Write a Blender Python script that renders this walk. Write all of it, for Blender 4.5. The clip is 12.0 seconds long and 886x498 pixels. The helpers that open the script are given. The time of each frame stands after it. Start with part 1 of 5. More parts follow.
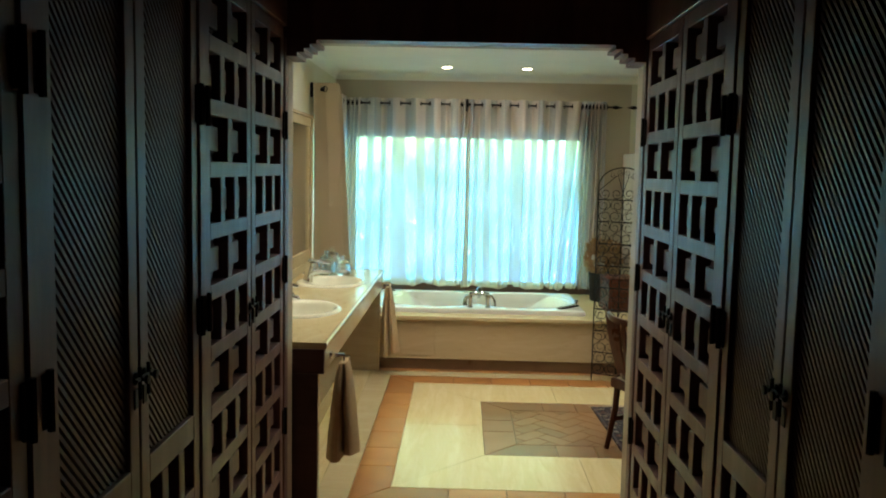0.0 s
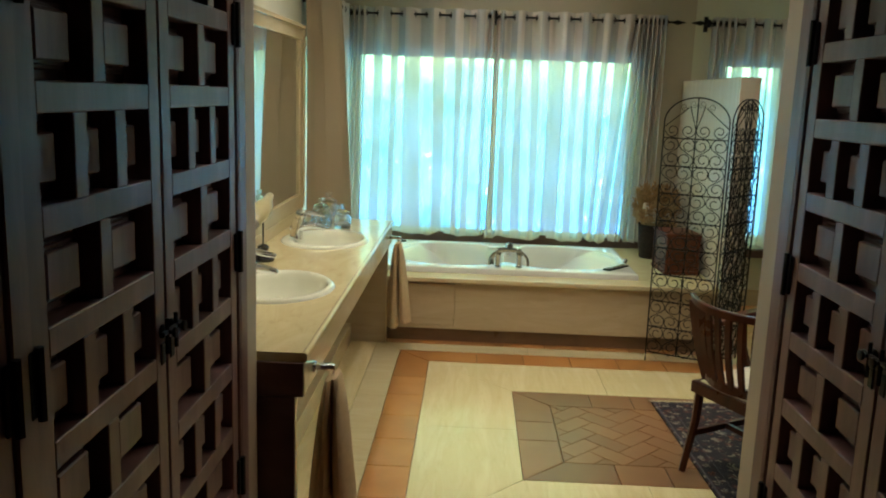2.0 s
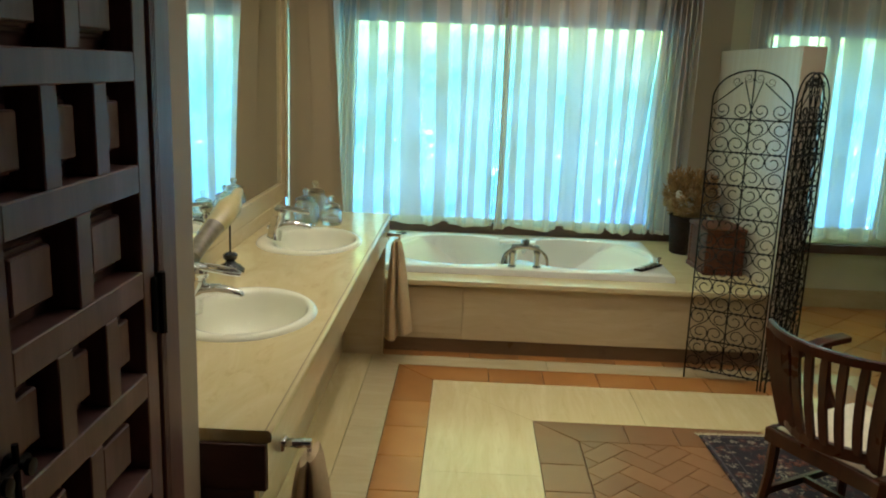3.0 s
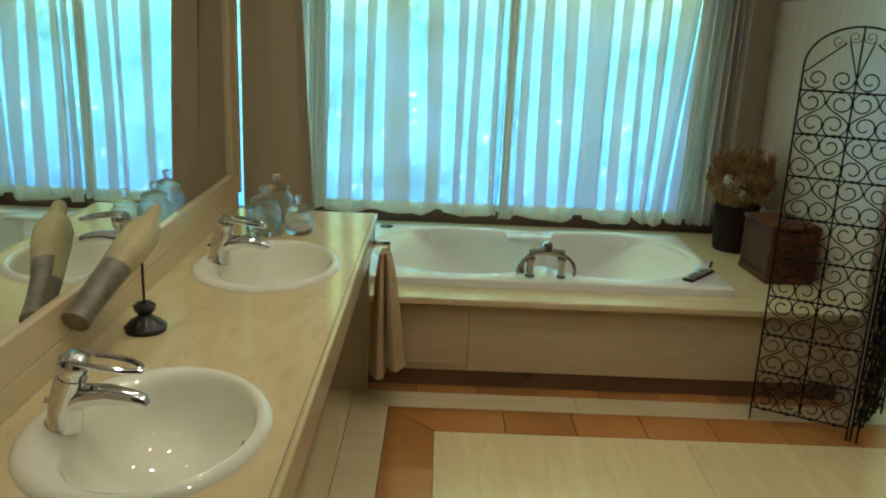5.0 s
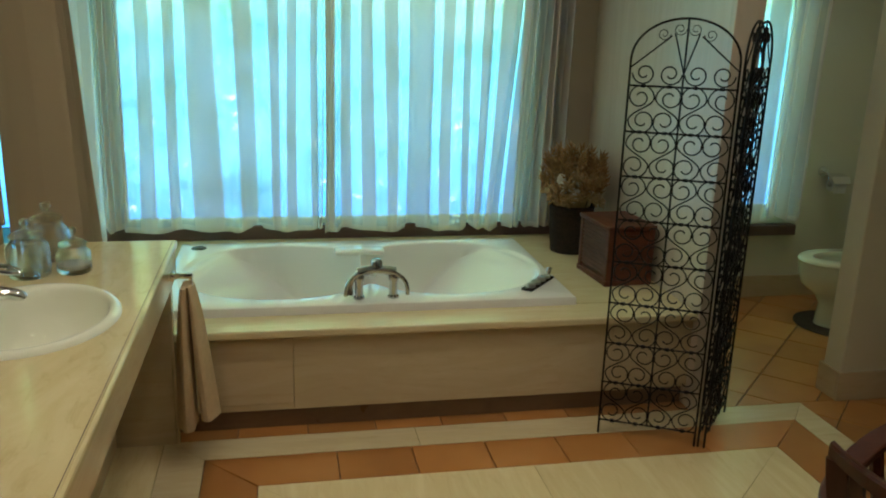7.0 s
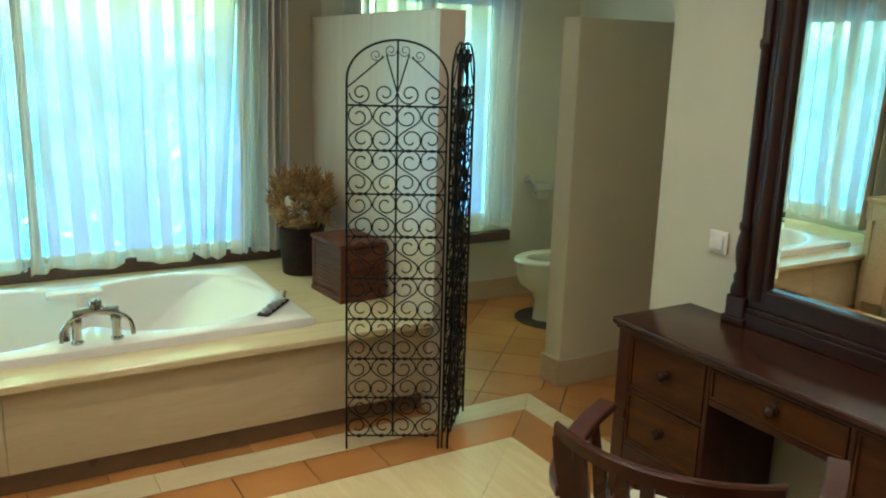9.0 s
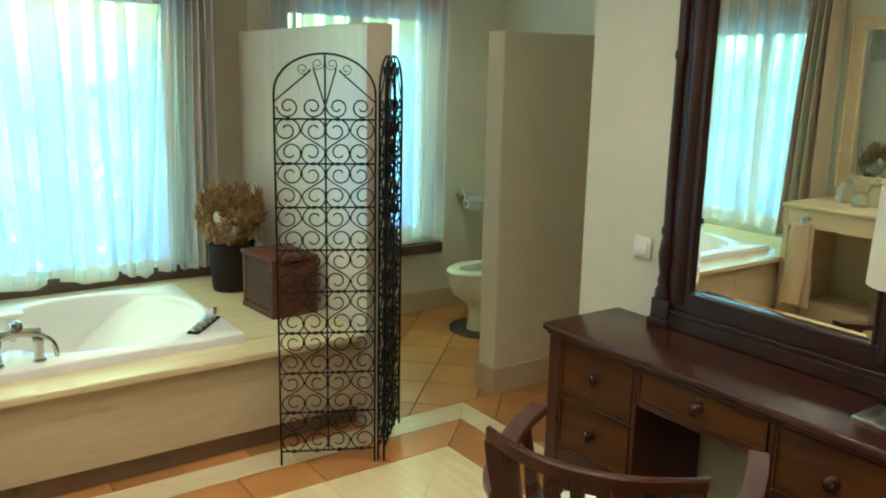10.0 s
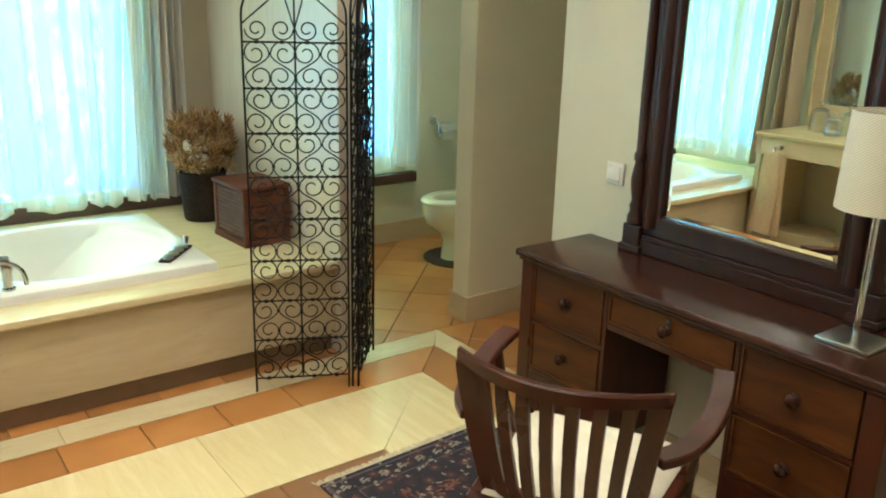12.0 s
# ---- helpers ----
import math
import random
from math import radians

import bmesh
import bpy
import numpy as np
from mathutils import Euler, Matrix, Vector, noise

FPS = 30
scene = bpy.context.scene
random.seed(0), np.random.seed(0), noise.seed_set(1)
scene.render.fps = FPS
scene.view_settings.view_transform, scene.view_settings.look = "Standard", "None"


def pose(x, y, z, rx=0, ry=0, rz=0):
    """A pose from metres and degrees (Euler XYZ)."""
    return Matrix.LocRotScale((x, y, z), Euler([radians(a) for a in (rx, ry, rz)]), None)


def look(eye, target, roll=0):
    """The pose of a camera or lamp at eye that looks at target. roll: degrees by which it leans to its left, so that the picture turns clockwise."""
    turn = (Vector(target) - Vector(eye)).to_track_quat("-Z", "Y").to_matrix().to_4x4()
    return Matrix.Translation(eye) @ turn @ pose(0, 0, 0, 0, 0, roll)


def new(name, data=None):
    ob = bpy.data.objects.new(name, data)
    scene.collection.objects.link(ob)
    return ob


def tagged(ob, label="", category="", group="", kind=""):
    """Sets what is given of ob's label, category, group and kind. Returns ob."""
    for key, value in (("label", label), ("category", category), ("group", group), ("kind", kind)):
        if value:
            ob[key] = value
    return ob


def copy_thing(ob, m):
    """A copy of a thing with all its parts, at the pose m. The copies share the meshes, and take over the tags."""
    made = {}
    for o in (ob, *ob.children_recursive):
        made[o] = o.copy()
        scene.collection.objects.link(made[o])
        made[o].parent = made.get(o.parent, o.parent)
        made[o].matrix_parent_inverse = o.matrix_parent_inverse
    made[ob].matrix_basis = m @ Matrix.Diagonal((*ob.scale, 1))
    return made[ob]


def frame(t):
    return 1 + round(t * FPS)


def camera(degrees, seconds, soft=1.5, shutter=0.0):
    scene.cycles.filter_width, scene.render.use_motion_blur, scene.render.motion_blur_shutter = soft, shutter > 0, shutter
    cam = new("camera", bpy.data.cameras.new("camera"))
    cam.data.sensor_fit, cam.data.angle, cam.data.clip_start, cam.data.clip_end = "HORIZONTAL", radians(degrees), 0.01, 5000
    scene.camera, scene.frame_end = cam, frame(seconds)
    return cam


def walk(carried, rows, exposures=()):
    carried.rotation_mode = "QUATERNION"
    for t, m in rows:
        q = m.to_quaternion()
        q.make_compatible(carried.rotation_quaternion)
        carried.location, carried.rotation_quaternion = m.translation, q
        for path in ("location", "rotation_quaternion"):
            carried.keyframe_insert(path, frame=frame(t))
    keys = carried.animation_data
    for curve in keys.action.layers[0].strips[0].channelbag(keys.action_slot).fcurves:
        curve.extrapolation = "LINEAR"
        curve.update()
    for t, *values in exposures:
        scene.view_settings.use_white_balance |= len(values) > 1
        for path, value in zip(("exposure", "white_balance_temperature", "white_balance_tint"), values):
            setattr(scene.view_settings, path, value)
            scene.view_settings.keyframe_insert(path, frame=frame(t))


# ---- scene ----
cam = camera(56.6, 12.0, 2.0)
PATH = [
    (0, (0.166, 0.197, 1.693), (0.122, 2.187, 1.501), 1.2),
    (0.5, (0.166, 0.438, 1.701), (0.135, 2.425, 1.477), 0.6),
    (1, (0.203, 0.802, 1.706), (0.14, 2.776, 1.393), 0.4),
    (1.5, (0.149, 1.142, 1.696), (0.045, 3.108, 1.349), 1.5),
    (2, (0.046, 1.503, 1.703), (-0.016, 3.467, 1.334), 2.0),
    (2.5, (-0.002, 1.914, 1.695), (-0.055, 3.874, 1.298), 2.1),
    (4.5, (-0.167, 3.238, 1.711), (-0.2, 5.167, 1.181), 3.0),
    (5, (-0.199, 3.426, 1.702), (-0.184, 5.352, 1.163), 2.4),
    (5.5, (-0.135, 3.564, 1.699), (-0.1, 5.488, 1.151), 1.9),
    (6, (-0.085, 3.696, 1.69), (0.018, 5.617, 1.145), 1.9),
    (6.5, (-0.088, 3.762, 1.676), (0.112, 5.68, 1.144), 2.2),
    (7, (-0.072, 3.803, 1.696), (0.312, 5.693, 1.164), 1.8),
    (7.5, (-0.063, 3.819, 1.71), (0.487, 5.669, 1.185), 2.0),
    (9.5, (-0.067, 3.783, 1.679), (1.003, 5.414, 1.24), 1.3),
    (10, (-0.066, 3.769, 1.678), (1.055, 5.371, 1.256), 1.2),
    (10.5, (-0.072, 3.761, 1.68), (1.095, 5.33, 1.262), 1.2),
    (11, (-0.066, 3.756, 1.664), (1.108, 5.315, 1.227), 1.2),
    (11.5, (-0.062, 3.762, 1.659), (1.096, 5.306, 1.135), 1.2),
    (12, (-0.056, 3.763, 1.649), (1.092, 5.296, 1.073), 1.5),
]
EXPOSURES = [(t, e, 5750 if t < 9 else 5480, 13) for t, e in ((0, 0.5), (1, 0.42), (2.5, 0.2), (4.5, -0.27), (5.5, -0.42), (6.5, -0.38), (7.5, -0.2), (9.5, 0.72), (10.5, 0.95), (11.2, 1.0), (12, 1.2))]
walk(cam, [(t, look(eye, target, roll)) for t, eye, target, roll in PATH], EXPOSURES)

# ---- world and large lights ----
world = bpy.data.worlds.new("sky")
scene.world = world
world.use_nodes = True
wn = world.node_tree
sky = wn.nodes.new("ShaderNodeTexSky")
sky.sky_type, sky.sun_disc = "NISHITA", False
sky.sun_elevation, sky.sun_rotation = radians(60), radians(200)
wn.nodes["Background"].inputs["Strength"].default_value = 0.1
wn.links.new(sky.outputs[0], wn.nodes["Background"].inputs["Color"])

SUN = bpy.data.lights.new("sun", "SUN")
SUN.energy, SUN.angle, SUN.color = 2.5, radians(0.6), (1, 0.95, 0.86)
sun = new("sun", SUN)
sun.matrix_world = look((0, 0, 20), (3.0, 8.0, 5.0))

DOWNLIGHT_POWER = 11.5
BULB_POWER = 85.0
BACKDROP_POWER = 5.6


# ---- materials ----
def material(name, rough=0.5, metal=0.0, spec=0.5):
    m = bpy.data.materials.new(name)
    m.use_nodes = True
    b = m.node_tree.nodes["Principled BSDF"]
    b.inputs["Roughness"].default_value = rough
    b.inputs["Metallic"].default_value = metal
    b.inputs["Specular IOR Level"].default_value = spec
    return m, m.node_tree, b


def coords(nt, scale=(1, 1, 1), rot=(0, 0, 0), world_space=True):
    """Object or world coordinates, scaled."""
    if world_space:
        src = nt.nodes.new("ShaderNodeNewGeometry").outputs["Position"]
    else:
        src = nt.nodes.new("ShaderNodeTexCoord").outputs["Object"]
    mp = nt.nodes.new("ShaderNodeMapping")
    mp.inputs["Scale"].default_value, mp.inputs["Rotation"].default_value = scale, rot
    nt.links.new(src, mp.inputs["Vector"])
    return mp.outputs["Vector"]


def noise_tex(nt, vec, scale, detail=4, rough=0.55, distort=0.0):
    n = nt.nodes.new("ShaderNodeTexNoise")
    n.inputs["Scale"].default_value, n.inputs["Detail"].default_value = scale, detail
    n.inputs["Roughness"].default_value, n.inputs["Distortion"].default_value = rough, distort
    nt.links.new(vec, n.inputs["Vector"])
    return n.outputs["Fac"]


def ramp(nt, fac, stops):
    r = nt.nodes.new("ShaderNodeValToRGB")
    e = r.color_ramp.elements
    while len(e) < len(stops):
        e.new(0.5)
    for el, (p, c) in zip(e, stops):
        el.position, el.color = p, (*c, 1)
    nt.links.new(fac, r.inputs["Fac"])
    return r.outputs["Color"]


def mixed(nt, a, b, fac, mode="MIX"):
    m = nt.nodes.new("ShaderNodeMix")
    m.data_type, m.blend_type = "RGBA", mode
    for sock, v in ((m.inputs["A"], a), (m.inputs["B"], b), (m.inputs["Factor"], fac)):
        if hasattr(v, "links"):
            nt.links.new(v, sock)
        else:
            sock.default_value = v if isinstance(v, (int, float)) else (*v, 1)
    return m.outputs["Result"]


def maths(nt, op, a, b=0.0):
    m = nt.nodes.new("ShaderNodeMath")
    m.operation = op
    for sock, v in zip(m.inputs, (a, b)):
        if hasattr(v, "links"):
            nt.links.new(v, sock)
        else:
            sock.default_value = v
    return m.outputs[0]


def bump(nt, b, height, strength=0.2, dist=0.01):
    n = nt.nodes.new("ShaderNodeBump")
    n.inputs["Strength"].default_value, n.inputs["Distance"].default_value = strength, dist
    nt.links.new(height, n.inputs["Height"])
    nt.links.new(n.outputs["Normal"], b.inputs["Normal"])


def rough_by(nt, b, fac, lo, hi):
    r = nt.nodes.new("ShaderNodeMapRange")
    r.inputs["To Min"].default_value, r.inputs["To Max"].default_value = lo, hi
    nt.links.new(fac, r.inputs["Value"])
    nt.links.new(r.outputs["Result"], b.inputs["Roughness"])


def per_piece(nt, color, amount=0.25):
    """Vary a colour's value from piece to piece."""
    info = nt.nodes.new("ShaderNodeObjectInfo")
    hsv = nt.nodes.new("ShaderNodeHueSaturation")
    v = maths(nt, "MULTIPLY_ADD", info.outputs["Random"], amount)
    v.node.inputs[2].default_value = 1 - amount / 2
    nt.links.new(v, hsv.inputs["Value"])
    nt.links.new(color, hsv.inputs["Color"])
    return hsv.outputs["Color"]


def wood(name, dark, light, scale=(3, 3, 30), rough=(0.3, 0.5), grain=0.15, piece=0.15, spec=0.5):
    m, nt, b = material(name, 0.5, 0.0, spec)
    v = coords(nt, scale, world_space=False)
    f = noise_tex(nt, v, 2.0, 6, 0.6, 0.6)
    fine = noise_tex(nt, v, 14.0, 3)
    c = ramp(nt, f, [(0.3, dark), (0.7, light)])
    c = mixed(nt, c, dark, maths(nt, "MULTIPLY", fine, 0.4))
    nt.links.new(per_piece(nt, c, piece), b.inputs["Base Color"])
    rough_by(nt, b, noise_tex(nt, coords(nt), 6, 4), *rough)
    bump(nt, b, fine, grain, 0.002)
    return m


def stone(name, a, bcol, vein, scale, rough=(0.12, 0.3), piece=0.08, relief=0.03):
    m, nt, b = material(name)
    v = coords(nt, scale)
    f = noise_tex(nt, v, 1.0, 7, 0.6, 0.8)
    c = ramp(nt, f, [(0.3, a), (0.52, bcol), (0.72, a)])
    g = noise_tex(nt, v, 3.0, 8, 0.65, 1.2)
    c = mixed(nt, c, vein, ramp(nt, g, [(0.55, (0, 0, 0)), (0.75, (0.55, 0.55, 0.55))]))
    blot = noise_tex(nt, coords(nt), 2.5, 3)
    c = mixed(nt, c, vein, maths(nt, "MULTIPLY", blot, 0.18))
    nt.links.new(per_piece(nt, c, piece), b.inputs["Base Color"])
    rough_by(nt, b, noise_tex(nt, coords(nt), 9, 5), *rough)
    bump(nt, b, g, relief, 0.002)
    return m


def plain(name, col, rough=0.5, metal=0.0, var=0.08, scale=8, relief=0.0, spec=0.5):
    m, nt, b = material(name, rough, metal, spec)
    v = coords(nt)
    f = noise_tex(nt, v, scale, 5)
    dark = tuple(x * (1 - var * 2) for x in col)
    c = ramp(nt, f, [(0.3, dark), (0.7, col)])
    nt.links.new(c, b.inputs["Base Color"])
    if metal < 0.5:
        rough_by(nt, b, noise_tex(nt, v, scale * 2.3, 4), max(0.015, rough * 0.7), rough * 1.25)
    if relief:
        bump(nt, b, noise_tex(nt, v, scale * 12, 4), relief, 0.003)
    return m


MARBLE_V = stone("travertine_upright", (0.70, 0.59, 0.37), (0.64, 0.52, 0.31), (0.54, 0.41, 0.22), (1.6, 1.1, 5), (0.1, 0.22))
MARBLE_TOP = stone("travertine_top", (0.72, 0.63, 0.37), (0.63, 0.53, 0.285), (0.43, 0.325, 0.14), (5.5, 1.7, 2), (0.07, 0.18))
MARBLE_FLOOR = stone("travertine_floor", (0.80, 0.70, 0.41), (0.72, 0.60, 0.32), (0.58, 0.45, 0.21), (10, 1.3, 2), (0.12, 0.26), 0.06)
MARBLE_BAND = stone("travertine_band", (0.76, 0.67, 0.42), (0.69, 0.58, 0.34), (0.55, 0.42, 0.22), (1.5, 9, 2), (0.1, 0.25), 0.06)
# Darkened and olive: shade under the bath deck's overhang is in this colour.
MARBLE_DIM = stone("travertine_dimmed", (0.60, 0.50, 0.32), (0.53, 0.425, 0.26), (0.43, 0.32, 0.18), (1.4, 2, 7), (0.15, 0.3))
MARBLE_PALE = stone("travertine_pale", (0.70, 0.62, 0.49), (0.64, 0.555, 0.43), (0.53, 0.44, 0.31), (2, 9, 0.7), (0.15, 0.3))
PLINTH = stone("brown_plinth", (0.24, 0.155, 0.09), (0.20, 0.125, 0.07), (0.13, 0.08, 0.05), (1.5, 3, 6), (0.2, 0.4))


def terracotta(name, a, bcol, c3):
    m, nt, b = material(name)
    v = coords(nt)
    c = ramp(nt, noise_tex(nt, v, 2.6, 3, 0.5, 0.1), [(0.25, a), (0.5, bcol), (0.78, c3)])
    c = mixed(nt, c, a, maths(nt, "MULTIPLY", noise_tex(nt, v, 90, 2), 0.18))
    nt.links.new(per_piece(nt, c, 0.35), b.inputs["Base Color"])
    rough_by(nt, b, noise_tex(nt, v, 5, 3), 0.26, 0.36)
    bump(nt, b, noise_tex(nt, v, 60, 3), 0.02, 0.002)
    return m


TERRA = terracotta("terracotta", (0.38, 0.16, 0.042), (0.46, 0.205, 0.052), (0.54, 0.27, 0.085))
TERRA_DARK = terracotta("terracotta_dark", (0.225, 0.11, 0.05), (0.27, 0.135, 0.058), (0.32, 0.17, 0.08))
GROUT = plain("grout", (0.2, 0.14, 0.095), 0.85, var=0.2, scale=30)
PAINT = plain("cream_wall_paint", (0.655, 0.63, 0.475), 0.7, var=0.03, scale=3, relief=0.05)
# Darker than PAINT: the north wall's backlit shade is put into the colour.
PAINT_DIM = plain("shade_dimmed_wall_paint", (0.49, 0.415, 0.30), 0.65, var=0.03, scale=3, relief=0.05)
PAINT_PART = plain("olive_beige_wall_paint", (0.69, 0.62, 0.43), 0.6, var=0.03, scale=3, relief=0.05)
CEIL = plain("ceiling_paint", (0.80, 0.77, 0.68), 0.8, var=0.02, scale=3)
DARKWOOD = wood("dark_stained_wood", (0.120, 0.061, 0.055), (0.24, 0.127, 0.116), (6, 6, 1.2), (0.36, 0.52), spec=0.6)
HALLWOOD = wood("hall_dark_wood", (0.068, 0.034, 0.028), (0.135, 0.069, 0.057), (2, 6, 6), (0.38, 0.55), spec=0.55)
MAHOG = wood("mahogany", (0.033, 0.0075, 0.003), (0.074, 0.018, 0.0065), (8, 8, 1.5), (0.24, 0.34), spec=0.3)
MAHOG_DARK = wood("dark_mahogany", (0.022, 0.007, 0.004), (0.055, 0.017, 0.009), (8, 1.5, 8), (0.2, 0.24), spec=0.34)
DRAWER = wood("drawer_wood", (0.045, 0.0125, 0.0028), (0.125, 0.039, 0.007), (8, 1.6, 8), (0.36, 0.5), spec=0.2)
MAHOG_FRAME = wood("mahogany_frame", (0.020, 0.006, 0.004), (0.046, 0.014, 0.009), (8, 8, 1.5), (0.3, 0.42))
BOXWOOD = wood("reddish_wood", (0.070, 0.022, 0.010), (0.15, 0.048, 0.022), (6, 2, 6), (0.5, 0.65), spec=0.22)
WINDOWWOOD = plain("window_frame_paint", (0.62, 0.56, 0.45), 0.5, var=0.05)
CERAMIC = plain("white_ceramic", (0.80, 0.80, 0.64), 0.02, var=0.01, scale=2, spec=0.9)
ACRYLIC = plain("white_acrylic", (0.83, 0.82, 0.77), 0.05, var=0.01, scale=2)
CHROME = plain("chrome", (0.82, 0.82, 0.84), 0.08, 1.0, var=0.02)
# Chrome greyed to put the dark room's reflection into the metal colour.
CHROME_DARK = plain("chrome_darkened_reflection", (0.56, 0.56, 0.57), 0.06, 1.0, var=0.06)
BRUSHED = plain("brushed_steel", (0.62, 0.60, 0.56), 0.28, 1.0, var=0.05, scale=20)
IRON = plain("black_iron", (0.012, 0.011, 0.010), 0.5, 0.6, var=0.3, scale=40)
BLACK = plain("black_plastic", (0.012, 0.011, 0.011), 0.25, var=0.1)
SWITCH = plain("white_plastic", (0.78, 0.75, 0.66), 0.3, var=0.02)
MIRROR = plain("mirror_glass", (0.80, 0.84, 0.80), 0.01, 1.0, var=0.0)
TOWEL = plain("beige_terry", (0.62, 0.47, 0.28), 0.95, var=0.05, scale=40, relief=0.9, spec=0.1)
CUSHION = plain("cream_cushion", (0.76, 0.70, 0.54), 0.9, var=0.05, scale=20, relief=0.3, spec=0.1)
WICKER = plain("dark_wicker", (0.034, 0.018, 0.012), 0.75, var=0.3, scale=60, relief=0.6, spec=0.2)
SALT = plain("white_bath_salts", (0.8, 0.78, 0.72), 0.8, var=0.1, scale=90, relief=0.8)
STRAW = plain("dry_straw", (0.46, 0.245, 0.085), 0.85, var=0.3, scale=30)
STRAW_PALE = plain("pale_dry_stalk", (0.52, 0.335, 0.15), 0.85, var=0.25, scale=30)
BUD = plain("white_dry_bud", (0.72, 0.66, 0.55), 0.8, var=0.1, scale=30)
FRINGE = plain("cream_fringe", (0.62, 0.53, 0.36), 0.95, var=0.15, scale=40, relief=0.5)
BIRD_BODY = plain("varnished_pale_wood", (0.56, 0.49, 0.24), 0.22, var=0.1, scale=12)
BIRD_TAIL = plain("grey_painted_wood", (0.24, 0.21, 0.14), 0.35, var=0.25, scale=25)
FOLIAGE = plain("garden_leaves", (0.06, 0.11, 0.03), 0.7, var=0.3, scale=4)
# Near-black in place of shadow behind the wardrobe doors.
SHADOWBACK = plain("wardrobe_back_shadow", (0.012, 0.008, 0.006), 0.8, var=0.2)


def glass(name, col=(0.93, 0.97, 0.95), rough=0.02):
    m, nt, b = material(name, rough)
    b.inputs["Base Color"].default_value = (*col, 1)
    b.inputs["Transmission Weight"].default_value = 1.0
    b.inputs["IOR"].default_value = 1.45
    return m


GLASS = glass("jar_glass", (0.97, 1.0, 0.985), 0.0)
gt = GLASS.node_tree
clear, blend = gt.nodes.new("ShaderNodeBsdfTransparent"), gt.nodes.new("ShaderNodeMixShader")
clear.inputs["Color"].default_value, blend.inputs[0].default_value = (0.96, 0.98, 0.96, 1), 0.32
gt.links.new(gt.nodes["Principled BSDF"].outputs[0], blend.inputs[1])
gt.links.new(clear.outputs[0], blend.inputs[2])
gt.links.new(blend.outputs[0], gt.nodes["Material Output"].inputs["Surface"])
PANE = glass("window_glass", (0.97, 1.0, 0.99), 0.0)
PANE.node_tree.nodes["Principled BSDF"].inputs["IOR"].default_value = 1.02


def emitter(name, col, power):
    m = bpy.data.materials.new(name)
    m.use_nodes = True
    nt = m.node_tree
    nt.nodes.remove(nt.nodes["Principled BSDF"])
    e = nt.nodes.new("ShaderNodeEmission")
    e.inputs["Color"].default_value, e.inputs["Strength"].default_value = (*col, 1), power
    nt.links.new(e.outputs[0], nt.nodes["Material Output"].inputs["Surface"])
    return m


BULB = emitter("downlight_bulb", (1.0, 0.86, 0.62), BULB_POWER)


# Daylight on the garden is put into this glow, brighter spots near the ground.
def backdrop_material():
    m = emitter("glowing_garden", (1, 1, 1), BACKDROP_POWER)
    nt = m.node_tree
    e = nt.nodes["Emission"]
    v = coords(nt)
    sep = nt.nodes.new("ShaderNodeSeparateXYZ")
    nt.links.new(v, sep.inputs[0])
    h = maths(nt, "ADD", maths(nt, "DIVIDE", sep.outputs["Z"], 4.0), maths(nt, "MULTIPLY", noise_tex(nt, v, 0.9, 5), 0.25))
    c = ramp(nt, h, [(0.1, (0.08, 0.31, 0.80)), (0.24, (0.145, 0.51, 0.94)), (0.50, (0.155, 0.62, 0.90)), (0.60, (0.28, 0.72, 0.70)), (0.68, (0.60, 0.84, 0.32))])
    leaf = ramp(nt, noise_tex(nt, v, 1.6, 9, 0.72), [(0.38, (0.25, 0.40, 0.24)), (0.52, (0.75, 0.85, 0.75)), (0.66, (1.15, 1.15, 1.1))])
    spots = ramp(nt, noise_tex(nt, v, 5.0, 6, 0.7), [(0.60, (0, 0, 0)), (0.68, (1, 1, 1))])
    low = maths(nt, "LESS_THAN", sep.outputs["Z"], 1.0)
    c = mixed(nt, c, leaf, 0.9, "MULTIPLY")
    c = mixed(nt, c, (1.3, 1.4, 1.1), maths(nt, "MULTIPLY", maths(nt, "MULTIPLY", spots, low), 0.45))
    nt.links.new(c, e.inputs["Color"])
    return m


GARDEN = backdrop_material()


